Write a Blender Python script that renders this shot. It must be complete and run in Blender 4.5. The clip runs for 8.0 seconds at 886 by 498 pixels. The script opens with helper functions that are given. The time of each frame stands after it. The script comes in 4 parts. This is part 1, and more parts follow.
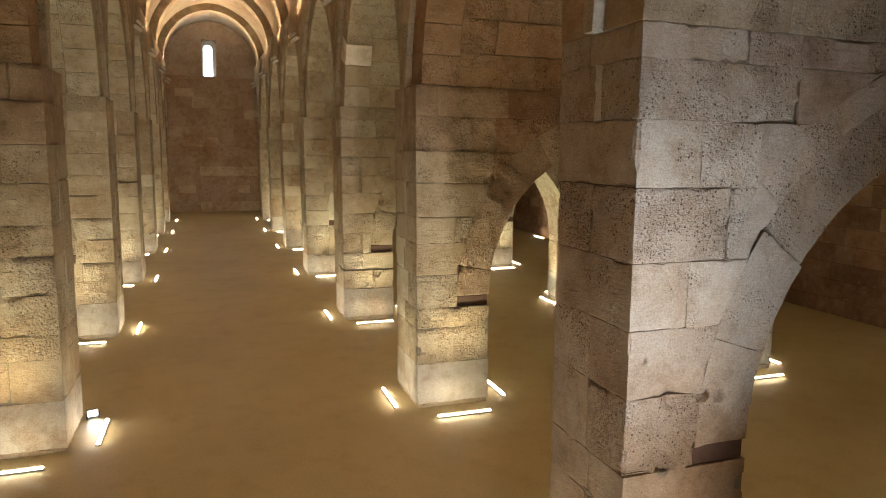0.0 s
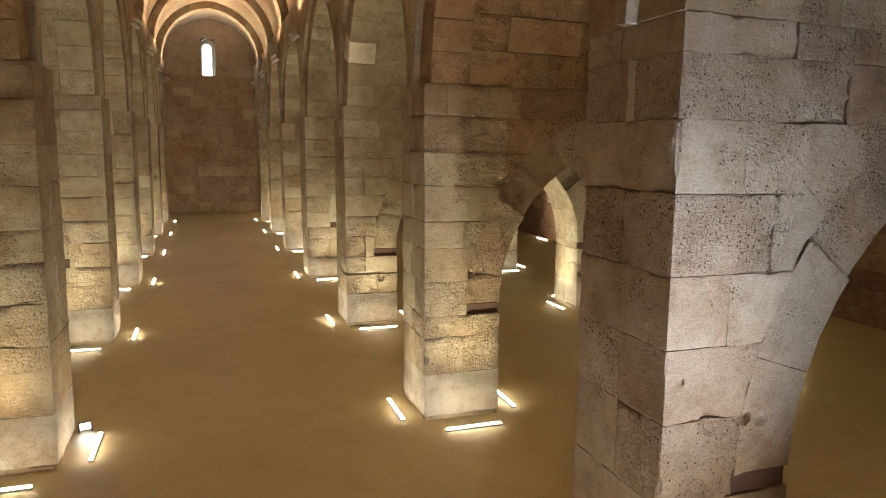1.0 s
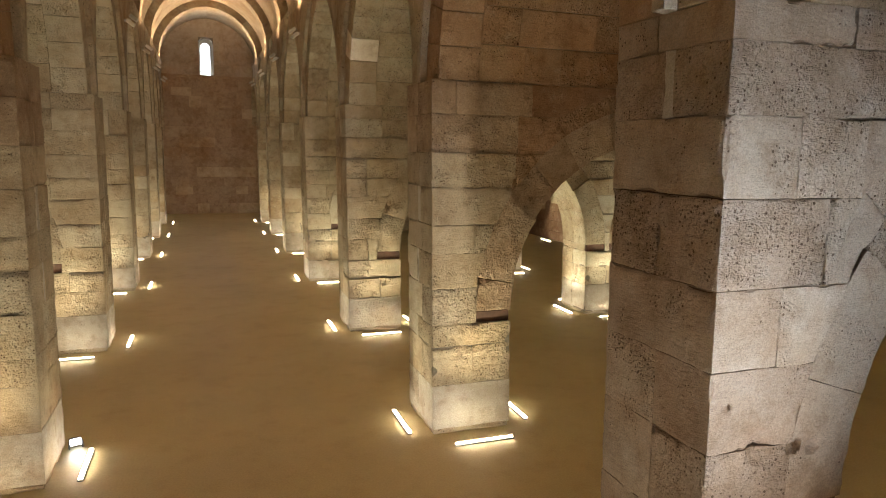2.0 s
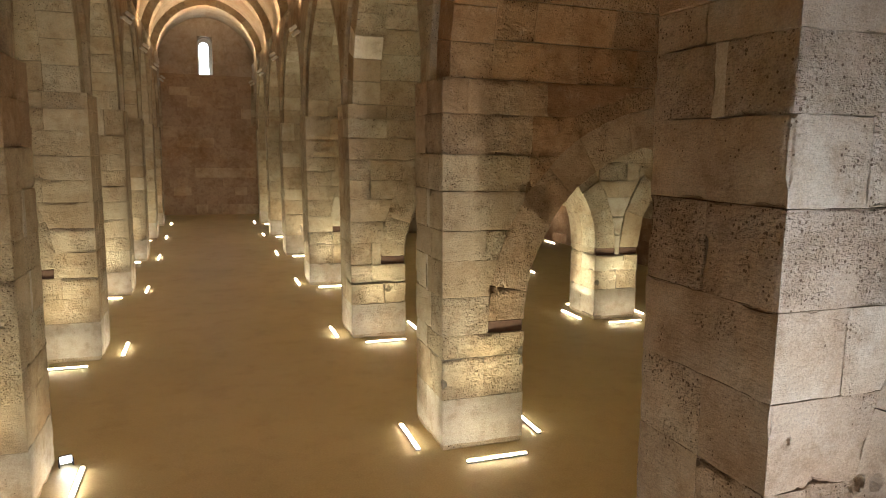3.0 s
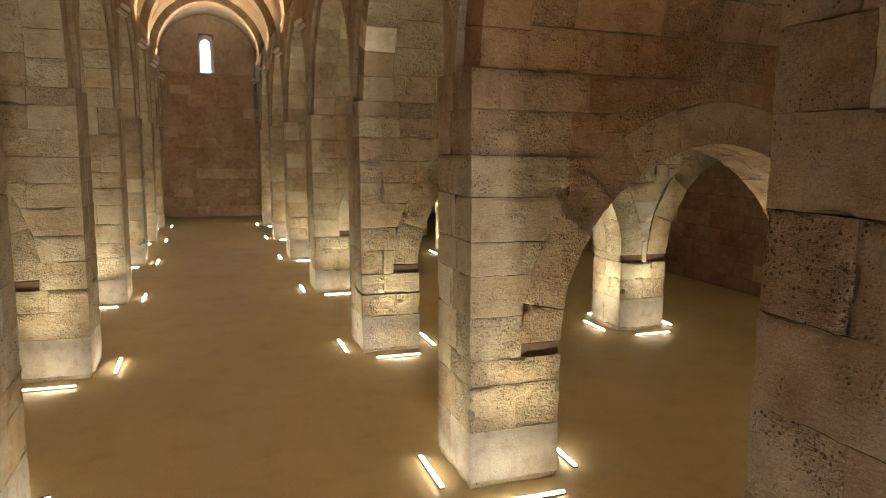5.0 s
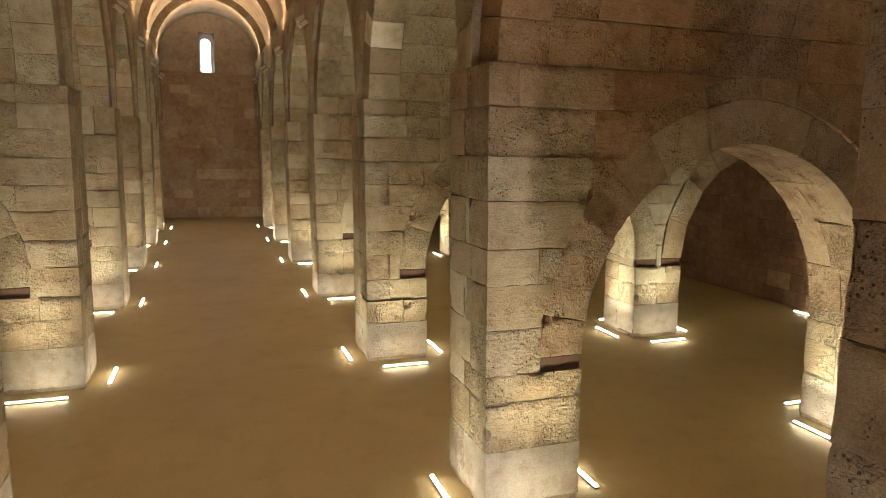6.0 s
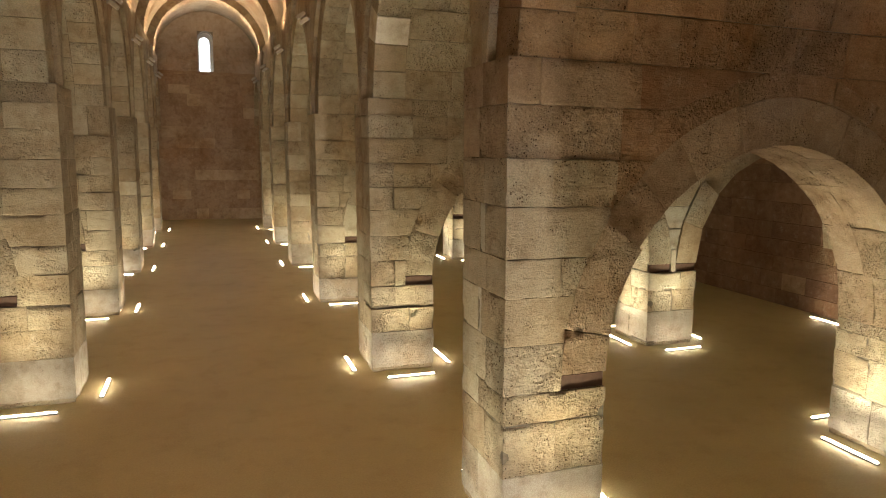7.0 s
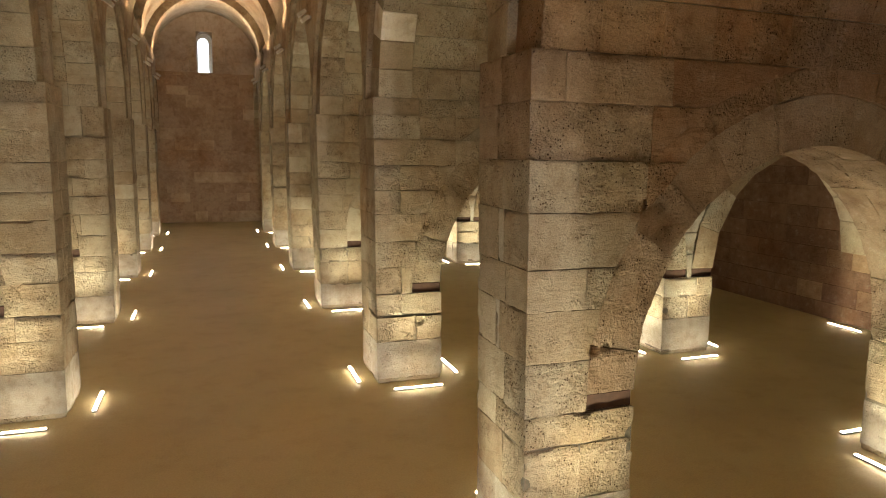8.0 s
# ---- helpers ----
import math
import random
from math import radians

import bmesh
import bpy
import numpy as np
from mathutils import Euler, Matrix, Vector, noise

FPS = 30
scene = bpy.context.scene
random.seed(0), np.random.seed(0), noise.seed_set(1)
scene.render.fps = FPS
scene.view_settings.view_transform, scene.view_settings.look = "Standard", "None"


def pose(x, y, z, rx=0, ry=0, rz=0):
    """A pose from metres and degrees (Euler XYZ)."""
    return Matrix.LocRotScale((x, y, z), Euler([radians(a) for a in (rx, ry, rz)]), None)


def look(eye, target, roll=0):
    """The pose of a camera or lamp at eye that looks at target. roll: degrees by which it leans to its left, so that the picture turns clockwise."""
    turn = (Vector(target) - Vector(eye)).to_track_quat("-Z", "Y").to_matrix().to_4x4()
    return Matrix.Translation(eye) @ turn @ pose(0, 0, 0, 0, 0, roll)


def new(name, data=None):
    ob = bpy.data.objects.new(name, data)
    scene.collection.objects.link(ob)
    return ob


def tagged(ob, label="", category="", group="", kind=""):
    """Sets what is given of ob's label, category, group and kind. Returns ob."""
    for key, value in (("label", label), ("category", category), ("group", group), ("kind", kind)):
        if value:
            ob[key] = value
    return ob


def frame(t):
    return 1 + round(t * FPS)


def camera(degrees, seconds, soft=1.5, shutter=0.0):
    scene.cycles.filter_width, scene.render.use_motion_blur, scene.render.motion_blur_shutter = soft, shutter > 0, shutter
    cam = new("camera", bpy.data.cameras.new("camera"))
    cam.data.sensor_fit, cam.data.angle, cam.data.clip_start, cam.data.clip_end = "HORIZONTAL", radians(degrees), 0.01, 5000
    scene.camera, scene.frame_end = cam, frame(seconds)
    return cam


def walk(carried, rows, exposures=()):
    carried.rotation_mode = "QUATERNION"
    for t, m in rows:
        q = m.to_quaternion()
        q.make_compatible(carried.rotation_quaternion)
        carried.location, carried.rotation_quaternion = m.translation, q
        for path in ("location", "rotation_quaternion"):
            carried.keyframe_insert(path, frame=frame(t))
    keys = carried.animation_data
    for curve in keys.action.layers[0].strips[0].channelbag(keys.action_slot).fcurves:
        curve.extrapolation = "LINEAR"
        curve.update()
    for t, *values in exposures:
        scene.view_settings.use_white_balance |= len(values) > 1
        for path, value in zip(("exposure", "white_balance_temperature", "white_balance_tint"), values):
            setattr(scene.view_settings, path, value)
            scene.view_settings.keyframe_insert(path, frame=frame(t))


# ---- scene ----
cam = camera(67.4, 8.0, soft=1.0)
PATH = [
    (0, (-2.59, -8.41, 3.565), (-1.936, -6.543, 3.271), 1.0),
    (0.5, (-2.594, -8.222, 3.552), (-1.938, -6.355, 3.262), 1.1),
    (1, (-2.587, -7.999, 3.574), (-1.93, -6.133, 3.281), 1.1),
    (1.5, (-2.568, -7.777, 3.575), (-1.911, -5.911, 3.281), 1.0),
    (3, (-2.543, -7.119, 3.589), (-1.881, -5.254, 3.296), 1.0),
    (3.5, (-2.532, -6.884, 3.594), (-1.871, -5.019, 3.301), 1.0),
    (4, (-2.512, -6.653, 3.584), (-1.854, -4.786, 3.292), 1.0),
    (4.5, (-2.506, -6.415, 3.589), (-1.849, -4.549, 3.296), 1.0),
    (6, (-2.458, -5.69, 3.59), (-1.805, -3.822, 3.298), 1.0),
    (6.5, (-2.448, -5.447, 3.598), (-1.792, -3.58, 3.306), 1.0),
    (7, (-2.424, -5.194, 3.601), (-1.77, -3.327, 3.31), 1.0),
    (7.5, (-2.407, -4.967, 3.595), (-1.754, -3.098, 3.307), 1.0),
    (8, (-2.398, -4.712, 3.596), (-1.743, -2.844, 3.31), 0.9),
]
walk(cam, [(t, look(eye, target, roll)) for t, eye, target, roll in PATH])

# ---- plan of the hall, in metres ----
ROWS_Y = [-9.8, -4.69, 0.0, 5.05, 10.3, 15.5, 20.6, 25.4]   # fronts of the rows of piers
DEEP, WIDE = 1.04, 1.06                                     # a pier's depth and width
NAVE = 4.26                                                 # clear width of the nave
FAR_Y, NEAR_Y = 30.3, -14.6                                 # end walls
SIDE = 10.75                                                # from the nave's edge to the side wall
SPAN = 5.3                                                  # from pier to pier across the aisle
IMPOST = 4.40
LOW_SPRING, LOW_APEX, LOW_RING = 1.55, 3.72, 0.48           # low arches across the aisles
HOOD = 0.25                                                 # second ring over the haunches of the low arches
HIGH_APEX, HIGH_RING = 7.10, 0.46                           # tall arches along the nave
VAULT_SPRING, RIB_R, RIB_T = 7.6, 2.12, 0.30                # nave vault and its ribs


def drift(y):
    """The rows run a little off the square towards the far end."""
    return -0.009 * max(y, 0.0)


def lean(z):
    """The eastern piers lean a little towards the nave."""
    return 0.02 - 0.018 * min(z, 4.4)


# ---- light ----
world = bpy.data.worlds.new("sky")
scene.world = world
world.use_nodes = True
wn = world.node_tree.nodes
sky = wn.new("ShaderNodeTexSky")
sky.sky_type, sky.sun_disc = "NISHITA", False
sky.sun_elevation, sky.sun_rotation = radians(35), radians(120)
wn["Background"].inputs["Strength"].default_value = 0.15
world.node_tree.links.new(sky.outputs[0], wn["Background"].inputs[0])

WARM = (1.0, 0.92, 0.635)
COOL = (0.80, 0.90, 1.0)


def area_lamp(name, m, sx, sy, watts, colour, spread=180):
    data = bpy.data.lights.new(name, "AREA")
    data.shape, data.size, data.size_y = "RECTANGLE", sx, sy
    data.energy, data.color, data.spread = watts, colour, radians(spread)
    ob = new(name, data)
    ob.matrix_world = m
    return ob


# daylight in the far window's opening
area_lamp("window_daylight", look((-2.47, FAR_Y + 0.35, 8.25), (-2.3, 20, 5.5)), 0.6, 1.6, 60, (0.75, 0.87, 1.0))


# ---- materials ----
def shader(name):
    mat = bpy.data.materials.new(name)
    mat.use_nodes = True
    tree = mat.node_tree
    return mat, tree.nodes, tree.links, tree.nodes["Principled BSDF"]


def ramp(nodes, stops):
    r = nodes.new("ShaderNodeValToRGB")
    while len(r.color_ramp.elements) < len(stops):
        r.color_ramp.elements.new(0.5)
    for e, (p, c) in zip(r.color_ramp.elements, stops):
        e.position, e.color = p, (*c, 1)
    return r


def mix(nodes, links, kind, fac, a, b):
    m = nodes.new("ShaderNodeMix")
    m.data_type, m.blend_type = "RGBA", kind
    if isinstance(fac, float):
        m.inputs[0].default_value = fac
    else:
        links.new(fac, m.inputs[0])
    for s, v in ((6, a), (7, b)):
        if isinstance(v, tuple):
            m.inputs[s].default_value = (*v, 1)
        else:
            links.new(v, m.inputs[s])
    return m.outputs[2]


def noise_tex(nodes, links, co, scale, detail=4.0, rough=0.6):
    n = nodes.new("ShaderNodeTexNoise")
    n.inputs["Scale"].default_value, n.inputs["Detail"].default_value, n.inputs["Roughness"].default_value = scale, detail, rough
    links.new(co, n.inputs["Vector"])
    return n.outputs["Fac"]


def fine(nodes, links, value, lo, hi, a=0.0, b=1.0):
    m = nodes.new("ShaderNodeMapRange")
    m.inputs[1].default_value, m.inputs[2].default_value, m.inputs[3].default_value, m.inputs[4].default_value = lo, hi, a, b
    links.new(value, m.inputs[0])
    return m.outputs[0]


def maths(nodes, links, op, a, b):
    m = nodes.new("ShaderNodeMath")
    m.operation = op
    for s, v in ((0, a), (1, b)):
        if isinstance(v, (int, float)):
            m.inputs[s].default_value = v
        else:
            links.new(v, m.inputs[s])
    return m.outputs[0]


TUFF = [(0.0, (0.315, 0.248, 0.166)), (0.14, (0.355, 0.289, 0.199)), (0.30, (0.330, 0.273, 0.197)), (0.46, (0.392, 0.326, 0.229)), (0.60, (0.342, 0.274, 0.185)),
        (0.72, (0.380, 0.324, 0.236)), (0.84, (0.312, 0.244, 0.161)), (0.93, (0.405, 0.341, 0.246)), (1.0, (0.455, 0.400, 0.302))]
BROWN = [(0.0, (0.335, 0.240, 0.162)), (0.35, (0.372, 0.268, 0.182)), (0.6, (0.348, 0.250, 0.170)), (0.85, (0.40, 0.298, 0.205)), (1.0, (0.47, 0.365, 0.25))]
CLEAN = [(0.0, (0.38, 0.34, 0.275)), (0.5, (0.43, 0.39, 0.32)), (1.0, (0.47, 0.43, 0.36))]
SMOOTH = [(0.0, (0.40, 0.32, 0.25)), (0.5, (0.43, 0.35, 0.275)), (1.0, (0.47, 0.385, 0.31))]
# darker brown tones for the facing of the east wall
DARK_BROWN = [(0.0, (0.17, 0.10, 0.065)), (0.5, (0.24, 0.15, 0.095)), (0.9, (0.20, 0.12, 0.075)), (1.0, (0.34, 0.23, 0.14))]
GREY = [(0.0, (0.315, 0.245, 0.185)), (0.3, (0.38, 0.31, 0.235)), (0.6, (0.335, 0.265, 0.20)), (0.85, (0.42, 0.345, 0.265)), (1.0, (0.305, 0.235, 0.175))]
OCHRE = [(0.0, (0.23, 0.140, 0.082)), (0.25, (0.31, 0.200, 0.118)), (0.45, (0.26, 0.165, 0.098)), (0.65, (0.33, 0.222, 0.132)), (0.85, (0.27, 0.182, 0.115)), (1.0, (0.38, 0.232, 0.120))]
# the weak light on the ring faces is put into this darker brown
RING = [(0.0, (0.275, 0.200, 0.132)), (0.3, (0.335, 0.252, 0.172)), (0.6, (0.300, 0.222, 0.150)), (1.0, (0.352, 0.268, 0.186))]
PALE = [(0.0, (0.62, 0.57, 0.48)), (1.0, (0.66, 0.60, 0.51))]


def stone_material(name, by_island, tones, pits=1.0, relief=0.034):
    """Weathered tuff ashlar: each block its own tone, with stains, bedding, grain and pits."""
    mat, nodes, links, out = shader(name)
    if by_island:
        rnd = nodes.new("ShaderNodeNewGeometry").outputs["Random Per Island"]
    else:
        rnd = nodes.new("ShaderNodeObjectInfo").outputs["Random"]
    geo = nodes.new("ShaderNodeNewGeometry").outputs["Position"]
    tone = ramp(nodes, tones)
    links.new(rnd, tone.inputs[0])
    # each block looks into another part of the noise
    shift = nodes.new("ShaderNodeVectorMath")
    shift.operation = "ADD"
    links.new(geo, shift.inputs[0])
    comb = nodes.new("ShaderNodeCombineXYZ")
    links.new(maths(nodes, links, "MULTIPLY", rnd, 37.0), comb.inputs[0])
    links.new(maths(nodes, links, "MULTIPLY", rnd, 91.0), comb.inputs[2])
    links.new(comb.outputs[0], shift.inputs[1])
    co = shift.outputs[0]
    flat = nodes.new("ShaderNodeVectorMath")
    flat.operation = "MULTIPLY"
    links.new(co, flat.inputs[0])
    flat.inputs[1].default_value = (1.0, 1.0, 3.2)
    stain = noise_tex(nodes, links, geo, 0.8, 6.0, 0.68)
    rust = noise_tex(nodes, links, geo, 0.55, 4.0, 0.6)
    blot = noise_tex(nodes, links, co, 5.0, 6.0, 0.7)
    bed = noise_tex(nodes, links, flat.outputs[0], 9.0, 6.0, 0.72)
    grain = noise_tex(nodes, links, co, 75.0, 3.0, 0.7)
    col = mix(nodes, links, "MULTIPLY", fine(nodes, links, stain, 0.47, 0.68, 0.0, 0.75), tone.outputs[0], (0.58, 0.47, 0.36))
    col = mix(nodes, links, "MULTIPLY", fine(nodes, links, rust, 0.52, 0.70, 0.0, 0.6), col, (0.94, 0.73, 0.52))
    col = mix(nodes, links, "MULTIPLY", fine(nodes, links, blot, 0.50, 0.72, 0.0, 0.7), col, (0.60, 0.52, 0.44))
    col = mix(nodes, links, "SCREEN", fine(nodes, links, blot, 0.44, 0.28, 0.0, 0.4), col, (0.24, 0.22, 0.19))
    col = mix(nodes, links, "OVERLAY", 0.42, col, ramp_grey(nodes, links, grain))
    # small pits, thick in patches, and a few larger hollows
    other = maths(nodes, links, "FRACT", maths(nodes, links, "MULTIPLY", rnd, 17.3), 0.0)
    worn = maths(nodes, links, "ADD", noise_tex(nodes, links, co, 2.6, 4.0, 0.65), fine(nodes, links, other, 0.2, 0.8, -0.12, 0.07))

    def hollow(scale, lo, hi, most):
        vor = nodes.new("ShaderNodeTexVoronoi")
        vor.inputs["Scale"].default_value = scale
        links.new(flat.outputs[0], vor.inputs["Vector"])
        rim = fine(nodes, links, worn, lo, hi, 0.0, most)
        deep = maths(nodes, links, "SUBTRACT", rim, vor.outputs["Distance"])
        return maths(nodes, links, "MULTIPLY", maths(nodes, links, "MAXIMUM", deep, 0.0), 2.6)

    # sharp pinholes where the crust is thin
    cells = nodes.new("ShaderNodeTexVoronoi")
    cells.inputs["Scale"].default_value = 46.0
    links.new(co, cells.inputs["Vector"])
    chance = nodes.new("ShaderNodeSeparateColor")
    links.new(cells.outputs["Color"], chance.inputs[0])
    rim = maths(nodes, links, "MULTIPLY", fine(nodes, links, chance.outputs[0], 0.66, 1.0, 0.0, 0.50), fine(nodes, links, worn, 0.40, 0.56, 0.12, 1.0))
    dot = fine(nodes, links, maths(nodes, links, "SUBTRACT", rim, cells.outputs["Distance"]), 0.0, 0.07, 0.0, 1.0)
    small = hollow(30.0, 0.40, 0.64, 0.42)
    large = hollow(11.0, 0.47, 0.70, 0.44)
    pit = maths(nodes, links, "ADD", small, large)
    col = mix(nodes, links, "MULTIPLY", fine(nodes, links, pit, 0.0, 0.7, 0.0, 0.12 * min(pits, 1.0)), col, (0.42, 0.35, 0.28))
    col = mix(nodes, links, "MULTIPLY", fine(nodes, links, dot, 0.0, 1.0, 0.0, 0.85 * min(pits, 1.0)), col, (0.22, 0.165, 0.12))
    links.new(col, out.inputs["Base Color"])
    out.inputs["Roughness"].default_value = 0.93
    out.inputs["Specular IOR Level"].default_value = 0.15
    height = maths(nodes, links, "ADD", maths(nodes, links, "MULTIPLY", bed, fine(nodes, links, worn, 0.40, 0.65, 0.42, 0.95)), maths(nodes, links, "MULTIPLY", grain, 0.18))
    sand = noise_tex(nodes, links, co, 46.0, 2.0, 0.55)
    height = maths(nodes, links, "ADD", height, maths(nodes, links, "MULTIPLY", sand, fine(nodes, links, worn, 0.42, 0.60, 0.06, 0.45 * pits)))
    crust = noise_tex(nodes, links, co, 27.0, 3.0, 0.6)
    scab = maths(nodes, links, "MULTIPLY", fine(nodes, links, crust, 0.46, 0.56, 0.0, 1.0), fine(nodes, links, worn, 0.50, 0.62, 0.0, 0.44 * pits))
    height = maths(nodes, links, "ADD", height, scab)
    height = maths(nodes, links, "SUBTRACT", height, maths(nodes, links, "MULTIPLY", pit, 0.3 * pits))
    height = maths(nodes, links, "SUBTRACT", height, maths(nodes, links, "MULTIPLY", dot, 0.7 * pits))
    bump = nodes.new("ShaderNodeBump")
    bump.inputs["Strength"].default_value, bump.inputs["Distance"].default_value = 1.0, relief
    links.new(height, bump.inputs["Height"])
    links.new(bump.outputs[0], out.inputs["Normal"])
    return mat


def ramp_grey(nodes, links, value):
    r = ramp(nodes, [(0.25, (0.2, 0.2, 0.2)), (0.75, (0.8, 0.8, 0.8))])
    links.new(value, r.inputs[0])
    return r.outputs[0]


STONE = stone_material("ashlar_stone", False, TUFF)
STONE_MANY = stone_material("ashlar_stone_joined", True, TUFF)
STONE_BROWN = stone_material("brown_wall_stone", True, BROWN, 0.4, 0.015)
STONE_BASE = stone_material("pale_base_stone", False, CLEAN, 0.5, 0.02)
STONE_BROWN_ONE = stone_material("brown_wall_stone_single", False, BROWN, 0.4, 0.015)
STONE_TYMPANUM = stone_material("smooth_tympanum_stone", False, SMOOTH, 0.1, 0.006)
STONE_DARK = stone_material("dark_wall_stone", True, DARK_BROWN, 0.5, 0.02)
STONE_GREY = stone_material("grey_ashlar_stone", False, GREY, 0.9, 0.026)
STONE_OCHRE = stone_material("ochre_ashlar_stone", False, OCHRE, 1.0, 0.04)
STONE_OCHRE_MANY = stone_material("ochre_ashlar_stone_joined", True, OCHRE, 1.0, 0.04)
STONE_RING = stone_material("dimmed_brown_weathered_stone", False, RING)
STONE_PALE = stone_material("pale_new_stone", False, PALE, 0.3, 0.015)


def mortar_material():
    mat, nodes, links, out = shader("lime_mortar")
    geo = nodes.new("ShaderNodeNewGeometry").outputs["Position"]
    r = ramp(nodes, [(0.3, (0.10, 0.08, 0.055)), (0.7, (0.24, 0.20, 0.15))])
    links.new(noise_tex(nodes, links, geo, 6.0), r.inputs[0])
    links.new(r.outputs[0], out.inputs["Base Color"])
    out.inputs["Roughness"].default_value = 0.95
    return mat


MORTAR = mortar_material()


def floor_material():
    """Trodden earth and screed, brown, with darker damp patches."""
    mat, nodes, links, out = shader("packed_earth_floor")
    geo = nodes.new("ShaderNodeNewGeometry").outputs["Position"]
    big = noise_tex(nodes, links, geo, 0.35, 5.0, 0.6)
    mid = noise_tex(nodes, links, geo, 2.2, 6.0, 0.65)
    small = noise_tex(nodes, links, geo, 45.0, 3.0, 0.7)
    r = ramp(nodes, [(0.3, (0.52, 0.42, 0.235)), (0.5, (0.58, 0.475, 0.27)), (0.72, (0.64, 0.53, 0.31))])
    links.new(big, r.inputs[0])
    col = mix(nodes, links, "MULTIPLY", fine(nodes, links, mid, 0.5, 0.75, 0.0, 0.6), r.outputs[0], (0.80, 0.72, 0.66))
    col = mix(nodes, links, "OVERLAY", 0.25, col, ramp_grey(nodes, links, small))
    links.new(col, out.inputs["Base Color"])
    out.inputs["Roughness"].default_value = 0.58
    bump = nodes.new("ShaderNodeBump")
    bump.inputs["Strength"].default_value, bump.inputs["Distance"].default_value = 0.5, 0.01
    links.new(maths(nodes, links, "ADD", mid, maths(nodes, links, "MULTIPLY", small, 0.2)), bump.inputs["Height"])
    links.new(bump.outputs[0], out.inputs["Normal"])
    return mat


FLOOR = floor_material()


def plain(name, colour, rough=0.6, metal=0.0, glow=None, strength=0.0, vary=0.25):
    mat, nodes, links, out = shader(name)
    geo = nodes.new("ShaderNodeNewGeometry").outputs["Position"]
    dark = tuple(c * (1 - vary) for c in colour)
    r = ramp(nodes, [(0.35, dark), (0.65, colour)])
    links.new(noise_tex(nodes, links, geo, 14.0), r.inputs[0])
    links.new(r.outputs[0], out.inputs["Base Color"])
    out.inputs["Roughness"].default_value, out.inputs["Metallic"].default_value = rough, metal
    if glow:
        out.inputs["Emission Color"].default_value = (*glow, 1)
        out.inputs["Emission Strength"].default_value = strength
    return mat


LED = plain("lit_diffuser", (0.9, 0.9, 0.85), 0.4, 0, (1.0, 0.89, 0.66), 62.0, 0.0)
LED_COOL = plain("lit_cool_lens", (0.9, 0.9, 0.9), 0.3, 0, (0.66, 0.82, 1.0), 22.0, 0.0)
HOUSING = plain("dull_aluminium", (0.35, 0.34, 0.32), 0.5, 0.8)
TIMBER = plain("dark_old_timber", (0.090, 0.045, 0.027), 0.85)
PALE_METAL = plain("pale_painted_metal", (0.55, 0.50, 0.41), 0.5)
PLASTER = plain("pale_plaster", (0.62, 0.60, 0.57), 0.9)
DAY = plain("bright_sky", (0.8, 0.85, 0.9), 1.0, 0, (0.86, 0.93, 1.0), 5.0, 0.0)
BLACK = plain("black_lamp_body", (0.03, 0.03, 0.03), 0.5)


# ---- block meshes ----
def link_mesh(name, verts, faces, mat, parent=None, smooth=False):
    me = bpy.data.meshes.new(name)
    me.from_pydata([tuple(v) for v in verts], [], [tuple(f) for f in faces])
    me.materials.append(mat)
    if smooth:
        me.shade_smooth()
        me.set_sharp_from_angle(angle=radians(32))
    ob = new(name, me)
    if parent is not None:
        ob.parent = parent
    return ob


def part(name, bm, material, parent, label=""):
    me = bpy.data.meshes.new(name)
    bm.to_mesh(me)
    bm.free()
    me.materials.append(material)
    ob = new(name, me)
    ob.parent = parent
    return tagged(ob, label)


def outward(verts, faces):
    """Turn each face of a convex body outwards."""
    v = np.asarray(verts, float)
    mid = v.mean(0)
    done = []
    for f in faces:
        p = v[list(f)]
        n = np.zeros(3)
        for a in range(1, len(f) - 1):
            n += np.cross(p[a] - p[0], p[a + 1] - p[0])
        done.append(f if np.dot(n, p.mean(0) - mid) >= 0 else f[::-1])
    return done


CORNERS = [(i, j, k) for i in (0, 1) for j in (0, 1) for k in (0, 1)]


def blend8(c, u, v, w):
    """A place inside the eight corners c[i][j][k]."""
    return ((c[0][0][0] * (1 - u) + c[1][0][0] * u) * (1 - v) + (c[0][1][0] * (1 - u) + c[1][1][0] * u) * v) * (1 - w) + \
           ((c[0][0][1] * (1 - u) + c[1][0][1] * u) * (1 - v) + (c[0][1][1] * (1 - u) + c[1][1][1] * u) * v) * w


def sizes(c):
    return [max(float(np.linalg.norm(c[1, :, :].mean((0, 1)) - c[0, :, :].mean((0, 1)))), 0.02),
            max(float(np.linalg.norm(c[:, 1, :].mean((0, 1)) - c[:, 0, :].mean((0, 1)))), 0.02),
            max(float(np.linalg.norm(c[:, :, 1].mean((0, 1)) - c[:, :, 0].mean((0, 1)))), 0.02)]


